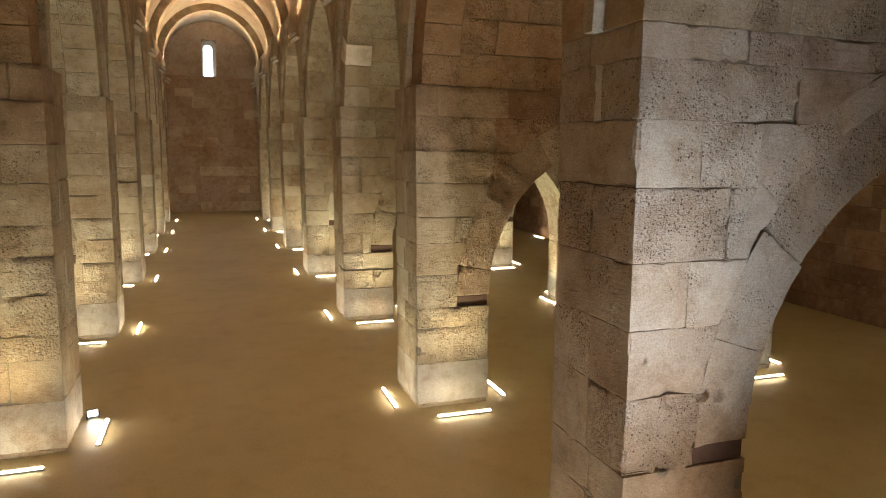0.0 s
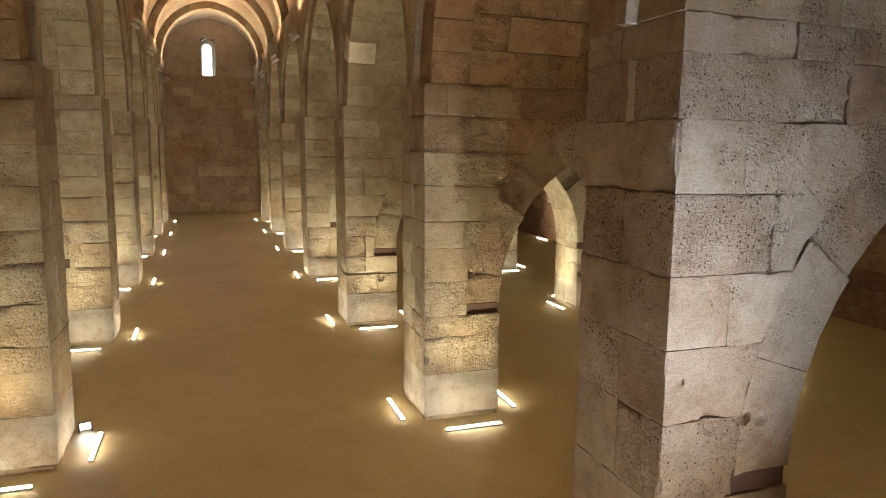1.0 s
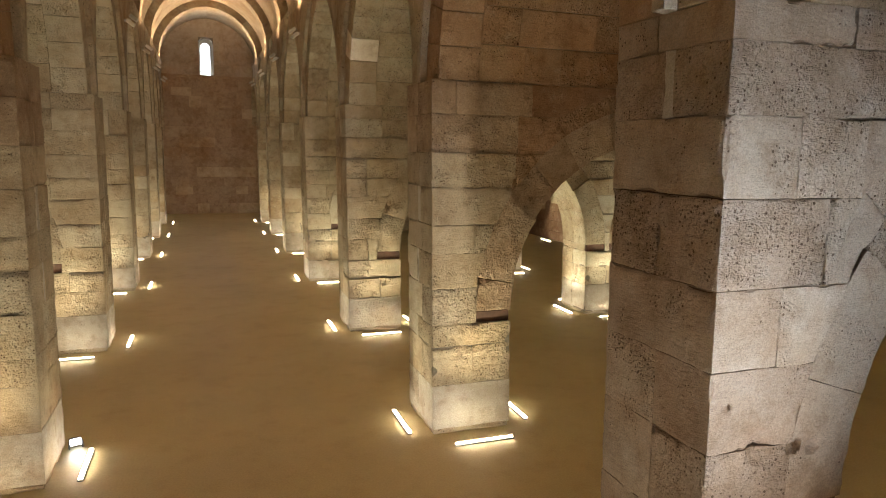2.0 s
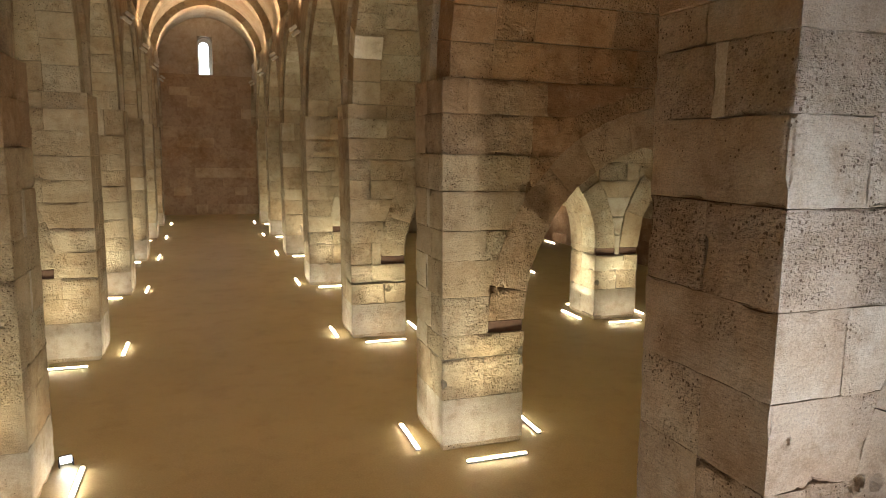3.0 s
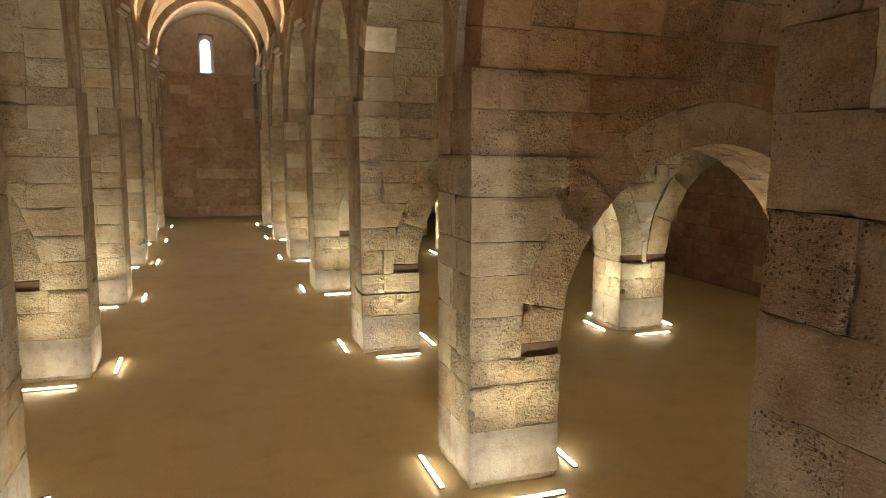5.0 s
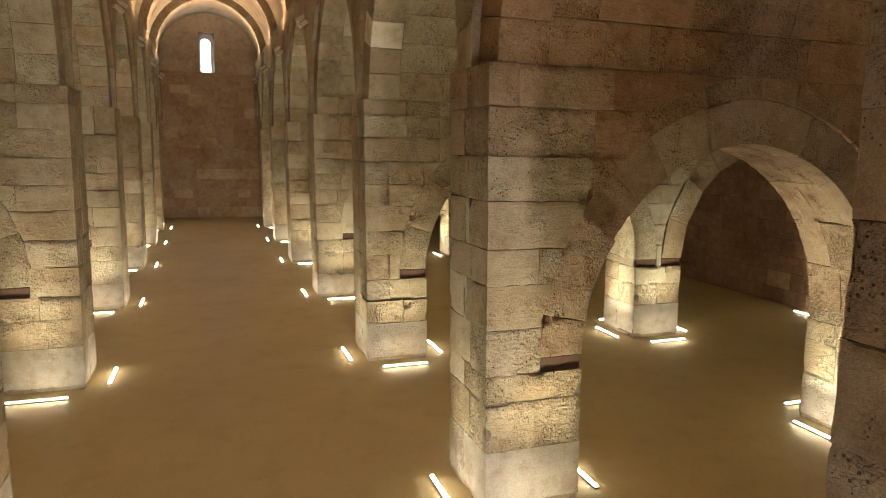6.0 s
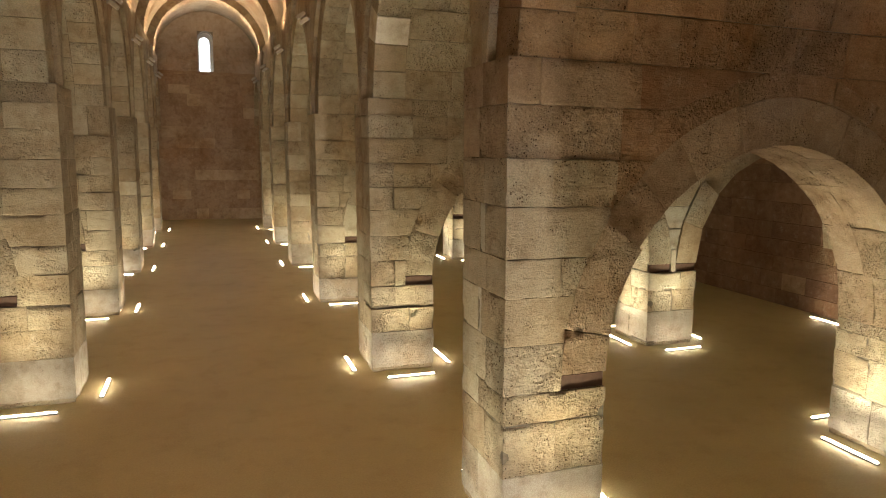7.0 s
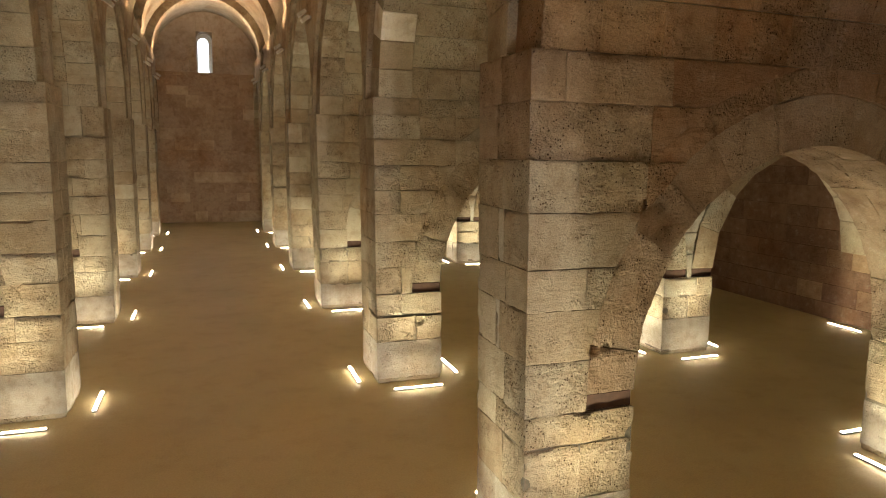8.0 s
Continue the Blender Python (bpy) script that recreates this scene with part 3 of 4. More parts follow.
def pier(side, row_y, u0, wide, zs, arch_l, arch_r, detail):
    """A pier up to the impost. detail: 2 near, 1 single blocks, 0 joined."""
    put = place(side, row_y)
    top = new("stone_pier")
    top.location = Vector(put(u0 + wide / 2, row_y + DEEP / 2, 0))
    tagged(top, "square ashlar pier of weathered tan stone blocks", "pier", "piers of the hall")
    if row_y == -4.69:
        top["stone"] = "grey"
        tagged(top, "large grey-brown ashlar pier with chipped, hollowed joints")
    elif row_y == 5.05 and side > 0 and u0 < 1:
        tagged(top, "weathered tan ashlar pier with a gaping cracked joint low down")
    elif u0 > 1:
        tagged(top, "pale yellow ashlar pier between two low arches")
    pile = Pile() if detail == 0 else None
    near = detail == 2
    cracked = row_y == 5.05 and side > 0 and u0 < 1
    gap = 0.0012 if row_y == -4.69 else GAP
    tie0, tie1 = zs[3], zs[3] + TIE

    def ends(z0, z1, out):
        """Both ends of a course, below and above, cut back where an arch ring springs from it."""
        lo, hi = [u0, u0 + wide], [u0, u0 + wide]
        if z0 > tie0 - 0.001:
            if arch_r:
                lo[1], hi[1] = arch_ends(arch_r, -1, u0 + wide + 0.25, z0, z1, out)
            if arch_l:
                lo[0], hi[0] = arch_ends(arch_l, 1, u0 - 0.25, z0, z1, out)
        return lo, hi

    for n, (z0, z1) in enumerate(zip(zs, zs[1:])):
        out = LOW_RING + (HOOD if z0 > hood_from(row_y) else 0.0)
        e0, e1 = ends(z0, z1, out)
        f_split = random.choice([0.38, 0.5, 0.6, 0.68, None])
        b_split = random.choice([0.4, 0.55, 0.65])
        depth = random.uniform(0.42, 0.62)
        if row_y in JOINTS and u0 < 1:
            f_split, depth = JOINTS[row_y][n]
        if n == 0:
            f_split = None
        if isinstance(depth, tuple):                         # a narrow stone fills the joint in the side
            bands = (((0, depth[0]), f_split), ((depth[0], depth[1]), None), ((depth[1], DEEP), b_split))
        elif depth > DEEP - 0.05:
            bands = (((0, DEEP), f_split),)
        else:
            bands = (((0, depth), f_split), ((depth, DEEP), b_split))
        for (ya, yb), split in bands:
            filler = isinstance(depth, tuple) and ya == depth[0]
            cuts = [0, 1] if split is None else [0, split, 1]
            if arch_l and z0 > tie0 - 0.001 and z0 < 2.6:
                cuts = [0, 1]
            for p, q in zip(cuts, cuts[1:]):
                a0, a1 = (e0[0], e1[0]) if p == 0 else (u0 + wide * p,) * 2
                b0, b1 = (e0[1], e1[1]) if q == 1 else (u0 + wide * q,) * 2
                if b0 - a0 < 0.05:
                    b0 = a0 + 0.02
                    if b1 - a1 < 0.05:
                        continue
                j = random.uniform(-0.005, 0.005) * (0.35 if row_y == -4.69 else 1.0)
                wide_joint = 0.03 if cracked and n == 1 and ya == 0 else 0.0
                stone(corners(put, a0 + gap, b0 - gap, a1 + gap, b1 - gap, row_y + ya + (j if ya == 0 else gap), row_y + yb - gap, z0 + gap, z1 - gap - wide_joint), near, top, pile, mat=STONE_BASE if filler or n == 0 or (arch_l and 1.3 < z0 < 2.6) else STONE_RING if row_y == 0.0 and u0 < 1 and z0 > 3.5 else None)
    here = np.array(top.location)
    if detail:
        inset = 0.07 if cracked else 0.009
        v, f = solid(hexa(put, u0 + inset, u0 + wide - inset, row_y + inset, row_y + DEEP - 0.012, 0.07, zs[-1] if not (arch_l or arch_r) else tie0 - 0.01))
        tagged(link_mesh("mortar_core", np.asarray(v) - here, f, MORTAR, top), "lime mortar in the joints")
    if pile:
        tagged(link_mesh("stone_block", np.asarray(pile.v) - here, pile.f, STONE_MANY, top), kind="stuff")
    v, f = (rough_block if near else cheap_block)(hexa(put, u0 + 0.018, u0 + wide - 0.018, row_y + 0.018, row_y + DEEP - 0.018, 0.0, 0.072))
    tagged(link_mesh("plinth", np.asarray(v) - here, f, STONE, top, smooth=near), "thin worn plinth stone")
    # old timber ties let into the pier at the springing
    for arch, lo, hi in ((arch_r, u0 + wide - LOW_RING - 0.03, u0 + wide - 0.015), (arch_l, u0 + 0.015, u0 + LOW_RING)):
        if arch:
            stone(hexa(put, lo if arch is arch_r else u0 + 0.002, u0 + wide - 0.002 if arch is arch_r else hi, row_y + 0.075, row_y + DEEP - 0.004, tie0 + 0.002, tie1 - 0.002), near, top, None, "springer_stone", STONE)
            v, f = cheap_block(hexa(put, lo, hi, row_y + 0.022, row_y + 0.072, tie0 + 0.002, tie1), 0.008)
            tagged(link_mesh("timber_tie", np.asarray(v) - here, f, TIMBER, top), "dark brown timber tie let into the stone")
    return top


def low_arch(side, row_y, arch, zs, detail, u_from, u_to):
    """The arch across an aisle: ring stones and the courses over it, between two piers."""
    put = place(side, row_y)
    top = new("aisle_arch")
    top.location = Vector(put(arch.m, row_y + DEEP / 2, LOW_SPRING))
    tagged(top, "low pointed stone arch across the aisle", "arch", "low arches across the aisles")
    if row_y in (-4.69, 0.0):
        top["stone"] = "grey" if row_y < 0 else "ochre"
        tagged(top, "low pointed arch of grey weathered stone" if row_y < 0 else "low pointed arch of brown ochre stone across the aisle")
    pile = Pile() if detail == 0 else None
    near = detail == 2
    here = np.array(top.location)
    # the ring, and the second ring on its haunches
    rings = []
    for sign in (-1, 1):
        if row_y == 0.0 and side > 0 and sign < 0 and arch.a < 3:
            cuts = [0.006, 0.11, 0.375, 0.515, 0.65, 0.83, 1.0]
            over = [0.50, 0.655, 0.83, 1.0]
        else:
            cuts = [(zs[3] + TIE - arch.spring) / (arch.R * 1.5)] + [(i + random.uniform(-0.12, 0.12)) / 5 for i in range(1, 5)] + [1.0]
            first = math.asin(min(1.0, (hood_from(row_y) - arch.spring) / (arch.R + LOW_RING + HOOD))) / math.acos(arch.off / (arch.R + LOW_RING + HOOD))
            over = [first] + [first + (1 - first) * (i + random.uniform(-0.15, 0.15)) / 4 for i in range(1, 4)] + [1.0]
        rings += [(sign, t0, t1, 0.0, LOW_RING - 0.008) for t0, t1 in zip(cuts, cuts[1:])]
        rings += [(sign, t0, t1, LOW_RING - 0.002, LOW_RING + HOOD - 0.008) for t0, t1 in zip(over, over[1:])]
    for sign, t0, t1, ex0, ex1 in rings:
        deep = random.choice([[0, 0.42, DEEP], [0, 0.55, DEEP], [0, DEEP], [0, 0.66, DEEP], [0, DEEP]])
        pr = random.uniform(0.0, 0.008)
        if ex0 == 0 and t0 > 0.36:                            # the upper ring stones lie back under the second ring
            pr += 0.045 if row_y == 0.0 else 0.03
        for y0, y1 in zip(deep, deep[1:]):
            c = np.zeros((2, 2, 2, 3))
            ya, yb, ta, tb = y0 + (pr if y0 == 0 else 0.0) + 0.002, y1 - 0.002, t0 + 0.0006, t1 - 0.0006
            for j, y in enumerate((ya, yb)):
                for k, t in enumerate((ta, tb)):
                    for i, ex in enumerate((ex0, ex1)):
                        u, z = arch.point(t, ex, sign)
                        c[i][j][k] = put(u, row_y + y, z)

            def curved(q, ya=ya, yb=yb, ta=ta, tb=tb, sign=sign, ex0=ex0, ex1=ex1):
                ex = ex0 + q[:, 0] * (ex1 - ex0)
                a = np.arccos(np.clip(arch.off / (arch.R + ex), -1, 1)) * (ta + (tb - ta) * q[:, 2])
                z = arch.spring + (arch.R + ex) * np.sin(a)
                tilt = np.array([lean(h) for h in z]) if side > 0 else 0.0
                return np.stack([put(arch.m, 0, 0)[0] - (lean(0) if side > 0 else 0.0) + tilt + (1 if side > 0 else -1) * sign * ((arch.R + ex) * np.cos(a) - arch.off), put(0, row_y, 0)[1] + ya + (yb - ya) * q[:, 1], z], 1)

            stone(c, near, top, pile, "voussoir", STONE_RING if ex0 == 0 and row_y == 0.0 else STONE if ex0 == 0 and row_y > 0 else None, curved)
    # rubble backing behind the ring and the courses
    if detail:
        n = 44
        lo, hi = u_from - 0.35, u_to + 0.35
        zt = zs[3] + TIE + 0.02

        def under(u):
            d = (arch.R + 0.06) ** 2 - (abs(u - arch.m) + arch.off) ** 2
            return max(zt, arch.spring + math.sqrt(d)) if d > 0 else zt

        us = [lo + (hi - lo) * i / n for i in range(n + 1)]
        rim = [(u, under(u)) for u in us]
        bm = bmesh.new()
        grid = [[bm.verts.new(Vector(put(u, y, z) - here)) for y in (row_y + 0.075, row_y + DEEP - 0.05) for z in (zl, IMPOST - 0.02)] for u, zl in rim]
        for p, q in zip(grid, grid[1:]):
            for i, j in ((0, 1), (1, 3), (3, 2), (2, 0)):
                bm.faces.new((p[i], p[j], q[j], q[i]))
        bm.faces.new([grid[0][i] for i in (0, 2, 3, 1)])
        bm.faces.new([grid[-1][i] for i in (0, 1, 3, 2)])
        bmesh.ops.recalc_face_normals(bm, faces=bm.faces)
        part("rubble_backing", bm, STONE_OCHRE if row_y == 0.0 else STONE, top, "rough stone and mortar behind the facing")
    # courses over the ring, from pier to pier
    def lay(quad):
        """A stone on a quad (u, z): bottom left, bottom right, top right, top left; front and back halves."""
        cut = random.uniform(0.42, 0.6)
        for y0, y1 in ((0, cut), (cut, DEEP)):
            g = random.uniform(-0.004, 0.006)
            c = np.zeros((2, 2, 2, 3))
            for j, y in enumerate((row_y + (y0 + g if y0 == 0 else y0 + GAP), row_y + y1 - GAP)):
                (c[0][j][0], c[1][j][0], c[1][j][1], c[0][j][1]) = [put(u, y, z) for u, z in quad]
            stone(c, near, top, pile)

    for z0, z1 in zip(zs, zs[1:]):
        if z1 < 2.6:
            continue
        zb, zt = z0 + GAP, z1 - GAP
        for sgn in (-1, 1):
            out = LOW_RING + (HOOD if z0 > hood_from(row_y) else 0.0)
            end = arch_ends(arch, sgn, u_from + 0.25 if sgn < 0 else u_to - 0.25, z0, z1, out)[1]
            w0 = arch.half(z0, out) - 0.004
            w1 = arch.half(z1, out) - 0.004
            far = abs(end - arch.m)
            pieces = []
            if far > w0 + 0.05:
                cuts = [far]
                while cuts[-1] > w0 + 0.95:
                    cuts.append(cuts[-1] - random.uniform(0.45, 0.8))
                for a, b in zip(cuts, cuts[1:]):
                    pieces.append([(a - GAP, zb), (b + GAP, zb), (b + GAP, zt), (a - GAP, zt)])
                last = cuts[-1]
                pieces.append([(last - GAP, zb), (w0, zb), (w1, zt), (last - GAP, zt)])
            elif far > w1 + 0.05:
                zf = min(zt - 0.03, max(zb, arch.spring + math.sqrt(max((arch.R + out) ** 2 - (far + arch.off) ** 2, 0.0))))
                pieces.append([(far - GAP, zf), (w1 + 0.02, zt - 0.02), (w1, zt), (far - GAP, zt)])
            for p in pieces:
                q = [(arch.m + sgn * w, z) for w, z in p]
                lay(q if sgn < 0 else [q[1], q[0], q[3], q[2]])
    if pile:
        tagged(link_mesh("voussoir", np.asarray(pile.v) - here, pile.f, STONE_MANY, top), kind="stuff")
    return top


for row_y in ROWS_Y:
    random.seed(int(row_y * 10) + 500)
    zs = courses_of(row_y)
    for side in (1, -1):
        u0, wide = (0.09, 1.08) if row_y == -4.69 else (0.0, WIDE)
        span = 5.2 if row_y == 0 and side > 0 else SPAN
        a1 = Arch(u0 + wide, span, LOW_SPRING - (0.1 if row_y == -4.69 else 0.0), LOW_APEX)
        a2 = Arch(span + WIDE, SIDE if side > 0 else SIDE + 0.3, LOW_SPRING, LOW_APEX)
        near = -5 < row_y < 6
        mid = -5 < row_y < 17
        right = side > 0
        pier(side, row_y, u0, wide, zs, None, a1, 2 if near and (right or row_y > -1) else 1 if row_y > -5 else 0)
        pier(side, row_y, span, WIDE, zs, a1, a2, 2 if near and row_y > -1 and right else 1 if mid and right else 0)
        low_arch(side, row_y, a1, zs, 2 if near and right else 1 if mid else 0, u0 + wide, span)
        low_arch(side, row_y, a2, zs, 0, span + WIDE, SIDE)


# ---- tall arches along the nave, with the aisle vaults behind them ----
PALE_AT = {(3, 2)}                                  # ring stones that were renewed


def nave_side(side):
    fronts = ROWS_Y
    bays = [(NEAR_Y, fronts[0])] + [(a + DEEP, b) for a, b in zip(fronts, fronts[1:])] + [(fronts[-1] + DEEP, FAR_Y)]
    arches = [Arch(a, b, IMPOST, HIGH_APEX) for a, b in bays]
    for n, arch in enumerate(arches):
        near = n in (2, 3, 4)
        ring = new("nave_arch")
        s = drift(arch.m)
        put = (lambda u, y, z, s=s: np.array([u + drift(y) + lean(z), y, z])) if side > 0 else (lambda u, y, z, s=s: np.array([-NAVE - u + drift(y), y - 0.1, z]))
        ring.location = Vector(put(0.3, arch.m, IMPOST))
        here = np.array(ring.location)
        tagged(ring, "tall pointed stone arch opening from nave to aisle", "arch", "tall arches along the nave")
        for sign in (-1, 1):
            k = 9
            for i in range(k):
                c = np.zeros((2, 2, 2, 3))
                for j, uu in enumerate((0.085, 0.6)):
                    for kk, t in enumerate(((i + 0.006) / k, (i + 0.994) / k)):
                        for ii, ex in enumerate((0.0, HIGH_RING)):
                            y, z = arch.point(t, ex, sign)
                            c[ii][j][kk] = put(uu, y, z)
                v, f = cheap_block(c)
                o = np.mean(v, axis=0)
                b = link_mesh("voussoir", np.asarray(v) - o, f, STONE_PALE if (sign > 0 and side > 0 and (n, i) in PALE_AT) else STONE_OCHRE if n == 2 else STONE, ring)
                b.location = Vector(o - here)
        # aisle vault: courses of blocks following the curve
        pile, shell = Pile(), Pile()
        for sign in (-1, 1):
            k = 8
            for i in range(k):
                t0, t1 = i / k, (i + 1) / k
                u = 0.6
                while u < SIDE - 0.01:
                    w = random.uniform(0.45, 1.1)
                    if SIDE - u - w < 0.3:
                        w = SIDE - u
                    c = np.zeros((2, 2, 2, 3))
                    for ii, uu in enumerate((u + 0.0015, u + w - 0.0015)):
                        for kk, t in enumerate((t0 + 0.0008, t1 - 0.0008)):
                            for j, ex in enumerate((0.0 + random.uniform(0, 0.006), 0.12)):
                                y, z = arch.point(t, ex, sign)
                                c[ii][j][kk] = put(uu, y, z)
                    pile.add(*cheap_block(c))
                    u += w
                c = np.zeros((2, 2, 2, 3))
                for ii, uu in enumerate((0.3, SIDE + (0.15 if side > 0 else 0.45))):
                    for kk, t in enumerate((t0, t1)):
                        for j, ex in enumerate((0.02, 0.4)):
                            y, z = arch.point(t, ex, sign)
                            c[ii][j][kk] = put(uu, y, z)
                shell.add(*solid(c))
        v = link_mesh("ceiling_aisle", pile.v, pile.f, STONE_OCHRE_MANY if n == 2 else STONE_MANY)
        tagged(v, "pointed barrel vault of coursed tan stone over the aisle bay", "vault", kind="structure")
        link_mesh("vault_shell", shell.v, shell.f, MORTAR, v)
    # spandrels between the arches
    for n in range(len(arches) - 1):
        a, b = arches[n], arches[n + 1]
        pile = Pile()
        row = ROWS_Y[n]
        put = (lambda u, y, z: np.array([u + drift(y) + lean(z), y, z])) if side > 0 else (lambda u, y, z: np.array([-NAVE - u + drift(y), y - 0.1, z]))
        z = IMPOST
        while z < VAULT_SPRING - 0.01:
            z1 = min(z + 0.42, VAULT_SPRING)
            if VAULT_SPRING - z1 < 0.15:
                z1 = VAULT_SPRING
            l0, l1 = a.m + a.half(z, HIGH_RING), a.m + a.half(z1, HIGH_RING)
            r0, r1 = b.m - b.half(z, HIGH_RING), b.m - b.half(z1, HIGH_RING)
            pile.add(*cheap_block(corners(lambda y, u, zz: put(u, y, zz), l0, r0, l1, r1, 0.0, 0.6, z, z1)))
            z = z1
        sp = link_mesh("spandrel", pile.v, pile.f, STONE_MANY)
        tagged(sp, "stone spandrel rising from the pier between two arches", "wall", kind="structure")


random.seed(77)
nave_side(1)
nave_side(-1)


# ---- nave vault and ribs ----
def vault_profile(r, n=28):
    pts = []
    for i in range(n + 1):
        a = math.pi * i / n
        x = r * math.cos(a)
        pts.append((-NAVE / 2 + x, VAULT_SPRING + r * math.sin(a) + 0.10 * max(0, 1 - abs(x) / r)))
    return pts


def nave_vault():
    bm = bmesh.new()
    inner, outer = vault_profile(2.42), vault_profile(2.75)
    ys = [NEAR_Y, 0.0, FAR_Y + 0.06]
    rows = []
    for y in ys:
        rows.append(([bm.verts.new((x + drift(y), y, z)) for x, z in inner], [bm.verts.new((x + drift(y), y, z)) for x, z in outer]))
    for (i0, o0), (i1, o1) in zip(rows, rows[1:]):
        for k in range(len(inner) - 1):
            bm.faces.new((i0[k], i1[k], i1[k + 1], i0[k + 1]))
            bm.faces.new((o0[k], o0[k + 1], o1[k + 1], o1[k]))
        bm.faces.new((i0[0], o0[0], o1[0], i1[0]))
        bm.faces.new((i0[-1], i1[-1], o1[-1], o0[-1]))
    bmesh.ops.recalc_face_normals(bm, faces=bm.faces)
    setting("ceiling_nave", bm, STONE_MANY, "stone barrel vault over the nave", "vault")


nave_vault()
for n, y in enumerate(ROWS_Y):
    top = new("vault_rib")
    top.location = (-NAVE / 2 + drift(y), y + DEEP / 2, VAULT_SPRING)
    tagged(top, "broad stone rib across the nave vault", "rib", "ribs of the nave vault")
    here = np.array(top.location)
    pi_, po = vault_profile(RIB_R, 16), vault_profile(RIB_R + 0.34, 16)
    for k in range(16):
        c = np.zeros((2, 2, 2, 3))
        for j, yy in enumerate((y + 0.12, y + DEEP - 0.12)):
            for kk in (0, 1):
                for ii, prof in enumerate((pi_, po)):
                    c[ii][j][kk] = (prof[k + kk][0] + drift(y), yy, prof[k + kk][1])
        v, f = cheap_block(c, 0.01)
        o = np.mean(v, axis=0)
        link_mesh("voussoir", np.asarray(v) - o, f, STONE, top).location = Vector(o - here)


# ---- lights on the floor ----
LAMP_W = 15.2


def floor_light(x, y, along_y, to_pier, length=0.76, beam=1.0):
    """A linear floor light; to_pier: unit vector in plan to the face that it washes."""
    top = new("linear_floor_light")
    m = Matrix.Translation((x, y, 0)) @ Matrix.Rotation(radians(90) if along_y else 0.0, 4, "Z")
    top.matrix_basis = m
    tagged(top, "lit linear warm-white light set on the floor beside a pier", "floor light", "linear floor lights")
    h = length / 2
    shell = part("housing", box_bm(-h - 0.012, h + 0.012, -0.030, 0.030, 0.0, 0.022, 0.004), HOUSING, top)
    part("diffuser", box_bm(-h, h, -0.020, 0.020, 0.0225, 0.036, 0.004), LED, shell, "glowing warm-white diffuser")
    aim = Vector((x + to_pier[0] * 0.12, y + to_pier[1] * 0.12, 1.0))
    eye = Vector((x, y, 0.052))
    d = (eye - aim).normalized()
    xa = Vector((0, 1, 0)) if along_y else Vector((1, 0, 0))
    ya = d.cross(xa).normalized()
    rot = Matrix((xa, ya, d)).transposed().to_4x4()
    if beam:
        area_lamp("floor_light_beam", Matrix.Translation(eye) @ rot, length, 0.04, LAMP_W * beam, WARM, 54)


def lights_round(side, row_y, u0, sides="fblr"):
    put = place(side, row_y)
    c = put(u0 + WIDE / 2, row_y + DEEP / 2, 0)
    sg = 1 if side > 0 else -1
    if "f" in sides:
        floor_light(c[0] + 0.03 * sg, c[1] - DEEP / 2 - 0.37, False, (0, 1), beam=1.0 if u0 < 1 else 1.15)
    if "b" in sides:
        floor_light(c[0], c[1] + DEEP / 2 + 0.37, False, (0, -1), beam=1.0 if u0 < 1 else 1.15)
    if "l" in sides:
        floor_light(c[0] - WIDE / 2 - 0.27, c[1] - 0.03, True, (1, 0), beam=(0.45 if row_y > -1 else 0.06) if side > 0 and u0 < 1 else 1.2)
    if "r" in sides:
        floor_light(c[0] + WIDE / 2 + 0.30, c[1] - 0.03, True, (-1, 0), beam=1.3 if side > 0 else 0.25)


for row_y in ROWS_Y[1:]:
    lights_round(1, row_y, 0.0, "fblr" if row_y > -1 else "blr")
    lights_round(-1, row_y, 0.0, "fbr" if row_y > 12 else "fblr")
    if row_y < 18:
        lights_round(1, row_y, 5.2 if row_y == 0 else SPAN)
lights_round(1, ROWS_Y[0], 0.0, "br")
lights_round(1, ROWS_Y[0], SPAN, "bl")
for y in (0.0, 5.05, 15.9):
    floor_light(10.36, y + 0.5, True, (1, 0), beam=0.6)


# ---- floodlights ----
FLOOD_W = 100.0


def spandrel_light(side, row_y):
    """A small twin floodlight on a bracket high on the pier's nave side."""
    put = place(side, row_y)
    c = put(0.0, row_y + DEEP / 2, 6.55)
    sg = 1 if side > 0 else -1
    top = new("wall_floodlight")
    top.location = Vector(c)
    tagged(top, "pale twin floodlight on a bracket high above the pier", "floodlight", "floodlights along the nave")
    part("bracket", box_bm(min(0, -0.16 * sg), max(0, -0.16 * sg), -0.03, 0.03, -0.03, 0.03, 0.006), HOUSING, top)
    for dx, dz in ((-0.04, 0.07), (0.03, -0.05)):
        bm = box_bm(-0.10, 0.10, -0.10, 0.10, -0.04, 0.04, 0.01)
        bmesh.ops.rotate(bm, verts=bm.verts, matrix=Matrix.Rotation(radians(-36), 3, "Y"))
        bmesh.ops.translate(bm, verts=bm.verts, vec=(dx - 0.17, 0, dz))
        if sg < 0:
            bmesh.ops.scale(bm, verts=bm.verts, vec=(-1, 1, 1))
            bmesh.ops.reverse_faces(bm, faces=bm.faces)
        part("lamp_head", bm, PALE_METAL, top, "pale boxy lamp head, tilted")
    eye = Vector(c) + Vector((-0.42 * sg, 0, 0.24))
    area_lamp("wall_floodlight_beam", look(eye, eye + Vector((-0.35 * sg, 0, 1.0))), 0.25, 0.25, FLOOD_W, (1.0, 0.73, 0.46), 130)


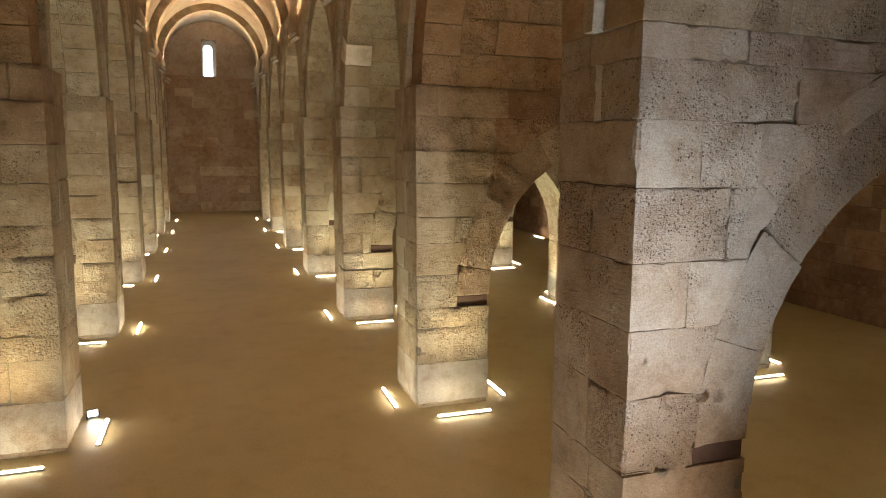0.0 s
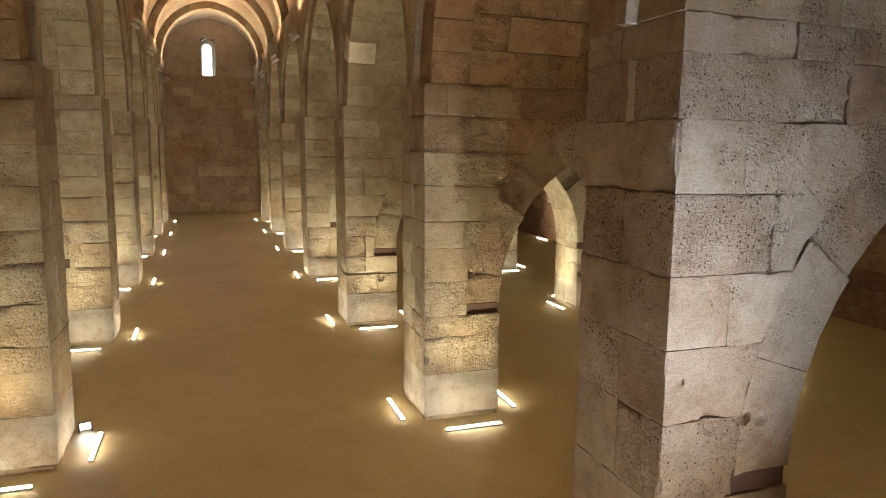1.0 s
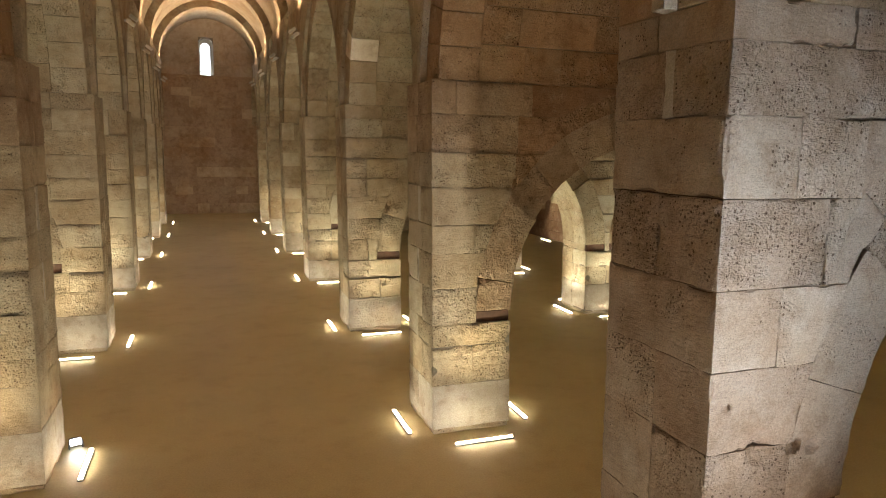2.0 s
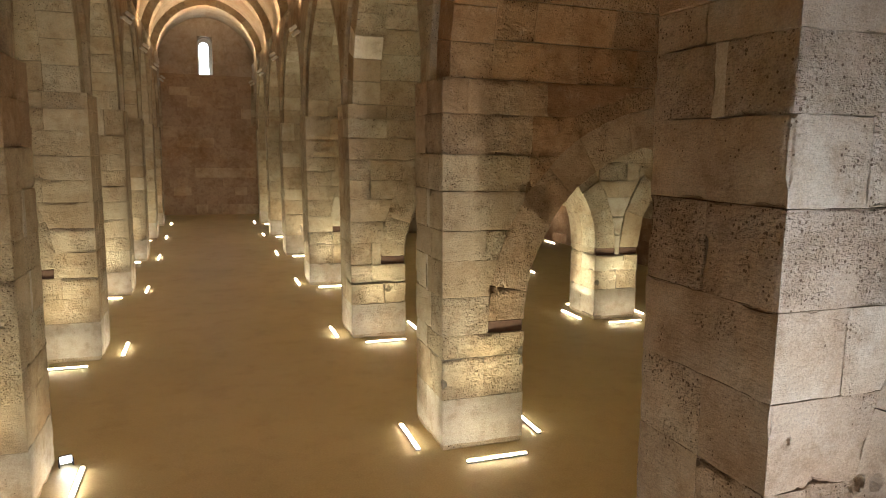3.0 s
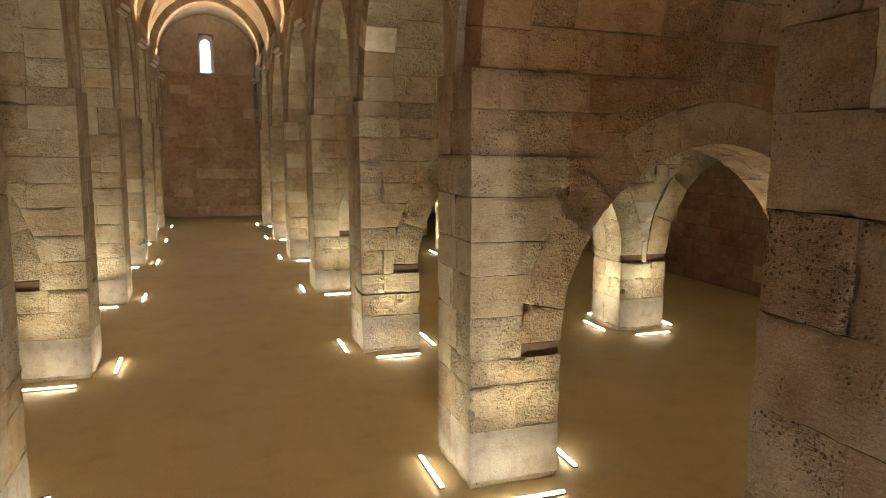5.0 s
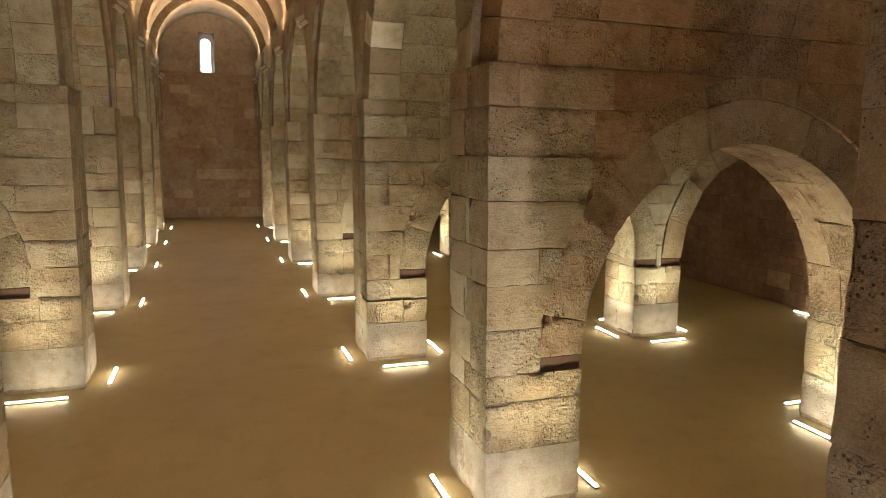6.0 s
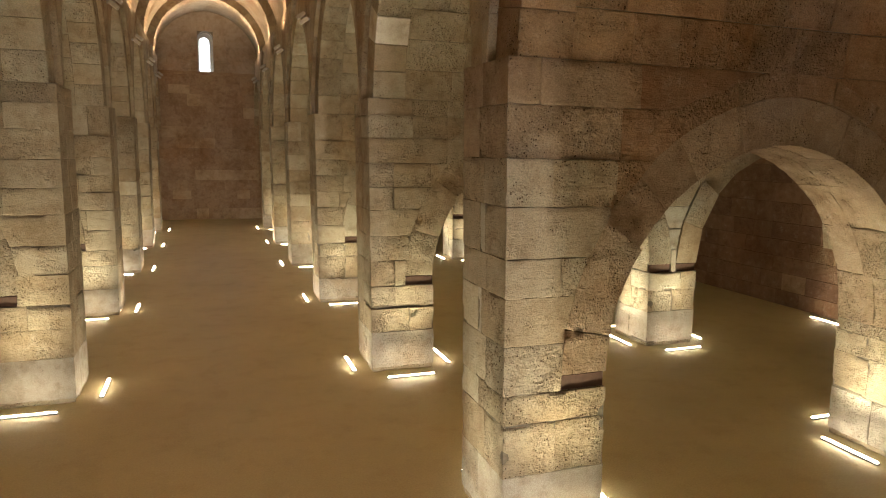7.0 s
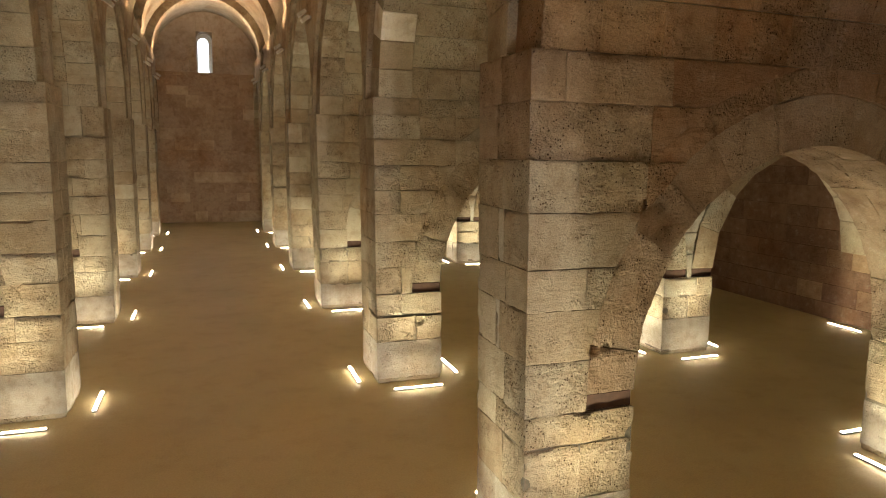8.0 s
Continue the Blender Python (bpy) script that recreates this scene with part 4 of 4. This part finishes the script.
for row_y in ROWS_Y:
    spandrel_light(1, row_y)
    spandrel_light(-1, row_y)


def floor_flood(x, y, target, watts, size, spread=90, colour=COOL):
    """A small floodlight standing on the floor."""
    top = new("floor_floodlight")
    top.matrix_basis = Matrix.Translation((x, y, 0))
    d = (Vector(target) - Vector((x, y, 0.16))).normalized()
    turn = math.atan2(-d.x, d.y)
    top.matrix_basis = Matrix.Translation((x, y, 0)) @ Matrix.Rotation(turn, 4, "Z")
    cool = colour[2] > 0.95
    tagged(top, "small cool-white floodlight standing on the floor" if cool else "unseen warm-white floodlight standing on the floor", "floodlight", "floodlights on the floor")
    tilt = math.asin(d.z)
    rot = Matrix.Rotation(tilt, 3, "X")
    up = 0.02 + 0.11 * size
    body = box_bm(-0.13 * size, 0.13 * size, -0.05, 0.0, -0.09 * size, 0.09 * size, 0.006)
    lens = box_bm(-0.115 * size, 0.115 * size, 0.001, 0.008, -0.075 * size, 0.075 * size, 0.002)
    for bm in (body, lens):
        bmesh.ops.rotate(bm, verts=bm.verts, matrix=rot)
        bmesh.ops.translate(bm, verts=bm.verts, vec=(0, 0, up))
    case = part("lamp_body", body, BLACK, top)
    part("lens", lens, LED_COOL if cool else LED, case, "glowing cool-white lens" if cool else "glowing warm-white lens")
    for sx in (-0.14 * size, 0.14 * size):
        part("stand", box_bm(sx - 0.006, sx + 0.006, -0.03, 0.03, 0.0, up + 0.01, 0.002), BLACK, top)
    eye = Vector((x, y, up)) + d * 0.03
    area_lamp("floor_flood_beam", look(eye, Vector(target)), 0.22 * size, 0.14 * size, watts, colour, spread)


floor_flood(-4.15, 0.92, (-2.6, -3.6, 1.1), 1.1, 0.5, 110)
floor_flood(-1.0, -13.6, (-1.3, 0.0, 0.7), 78, 3.0, 42, (1.0, 0.91, 0.82))
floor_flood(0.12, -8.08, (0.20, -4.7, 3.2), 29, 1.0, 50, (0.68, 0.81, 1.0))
# unseen fill behind the near pier, added to brighten the right-hand aisle
floor_flood(1.72, -3.60, (2.9, -2.7, 7.0), 22, 1.0, 125, (1.0, 0.79, 0.50))
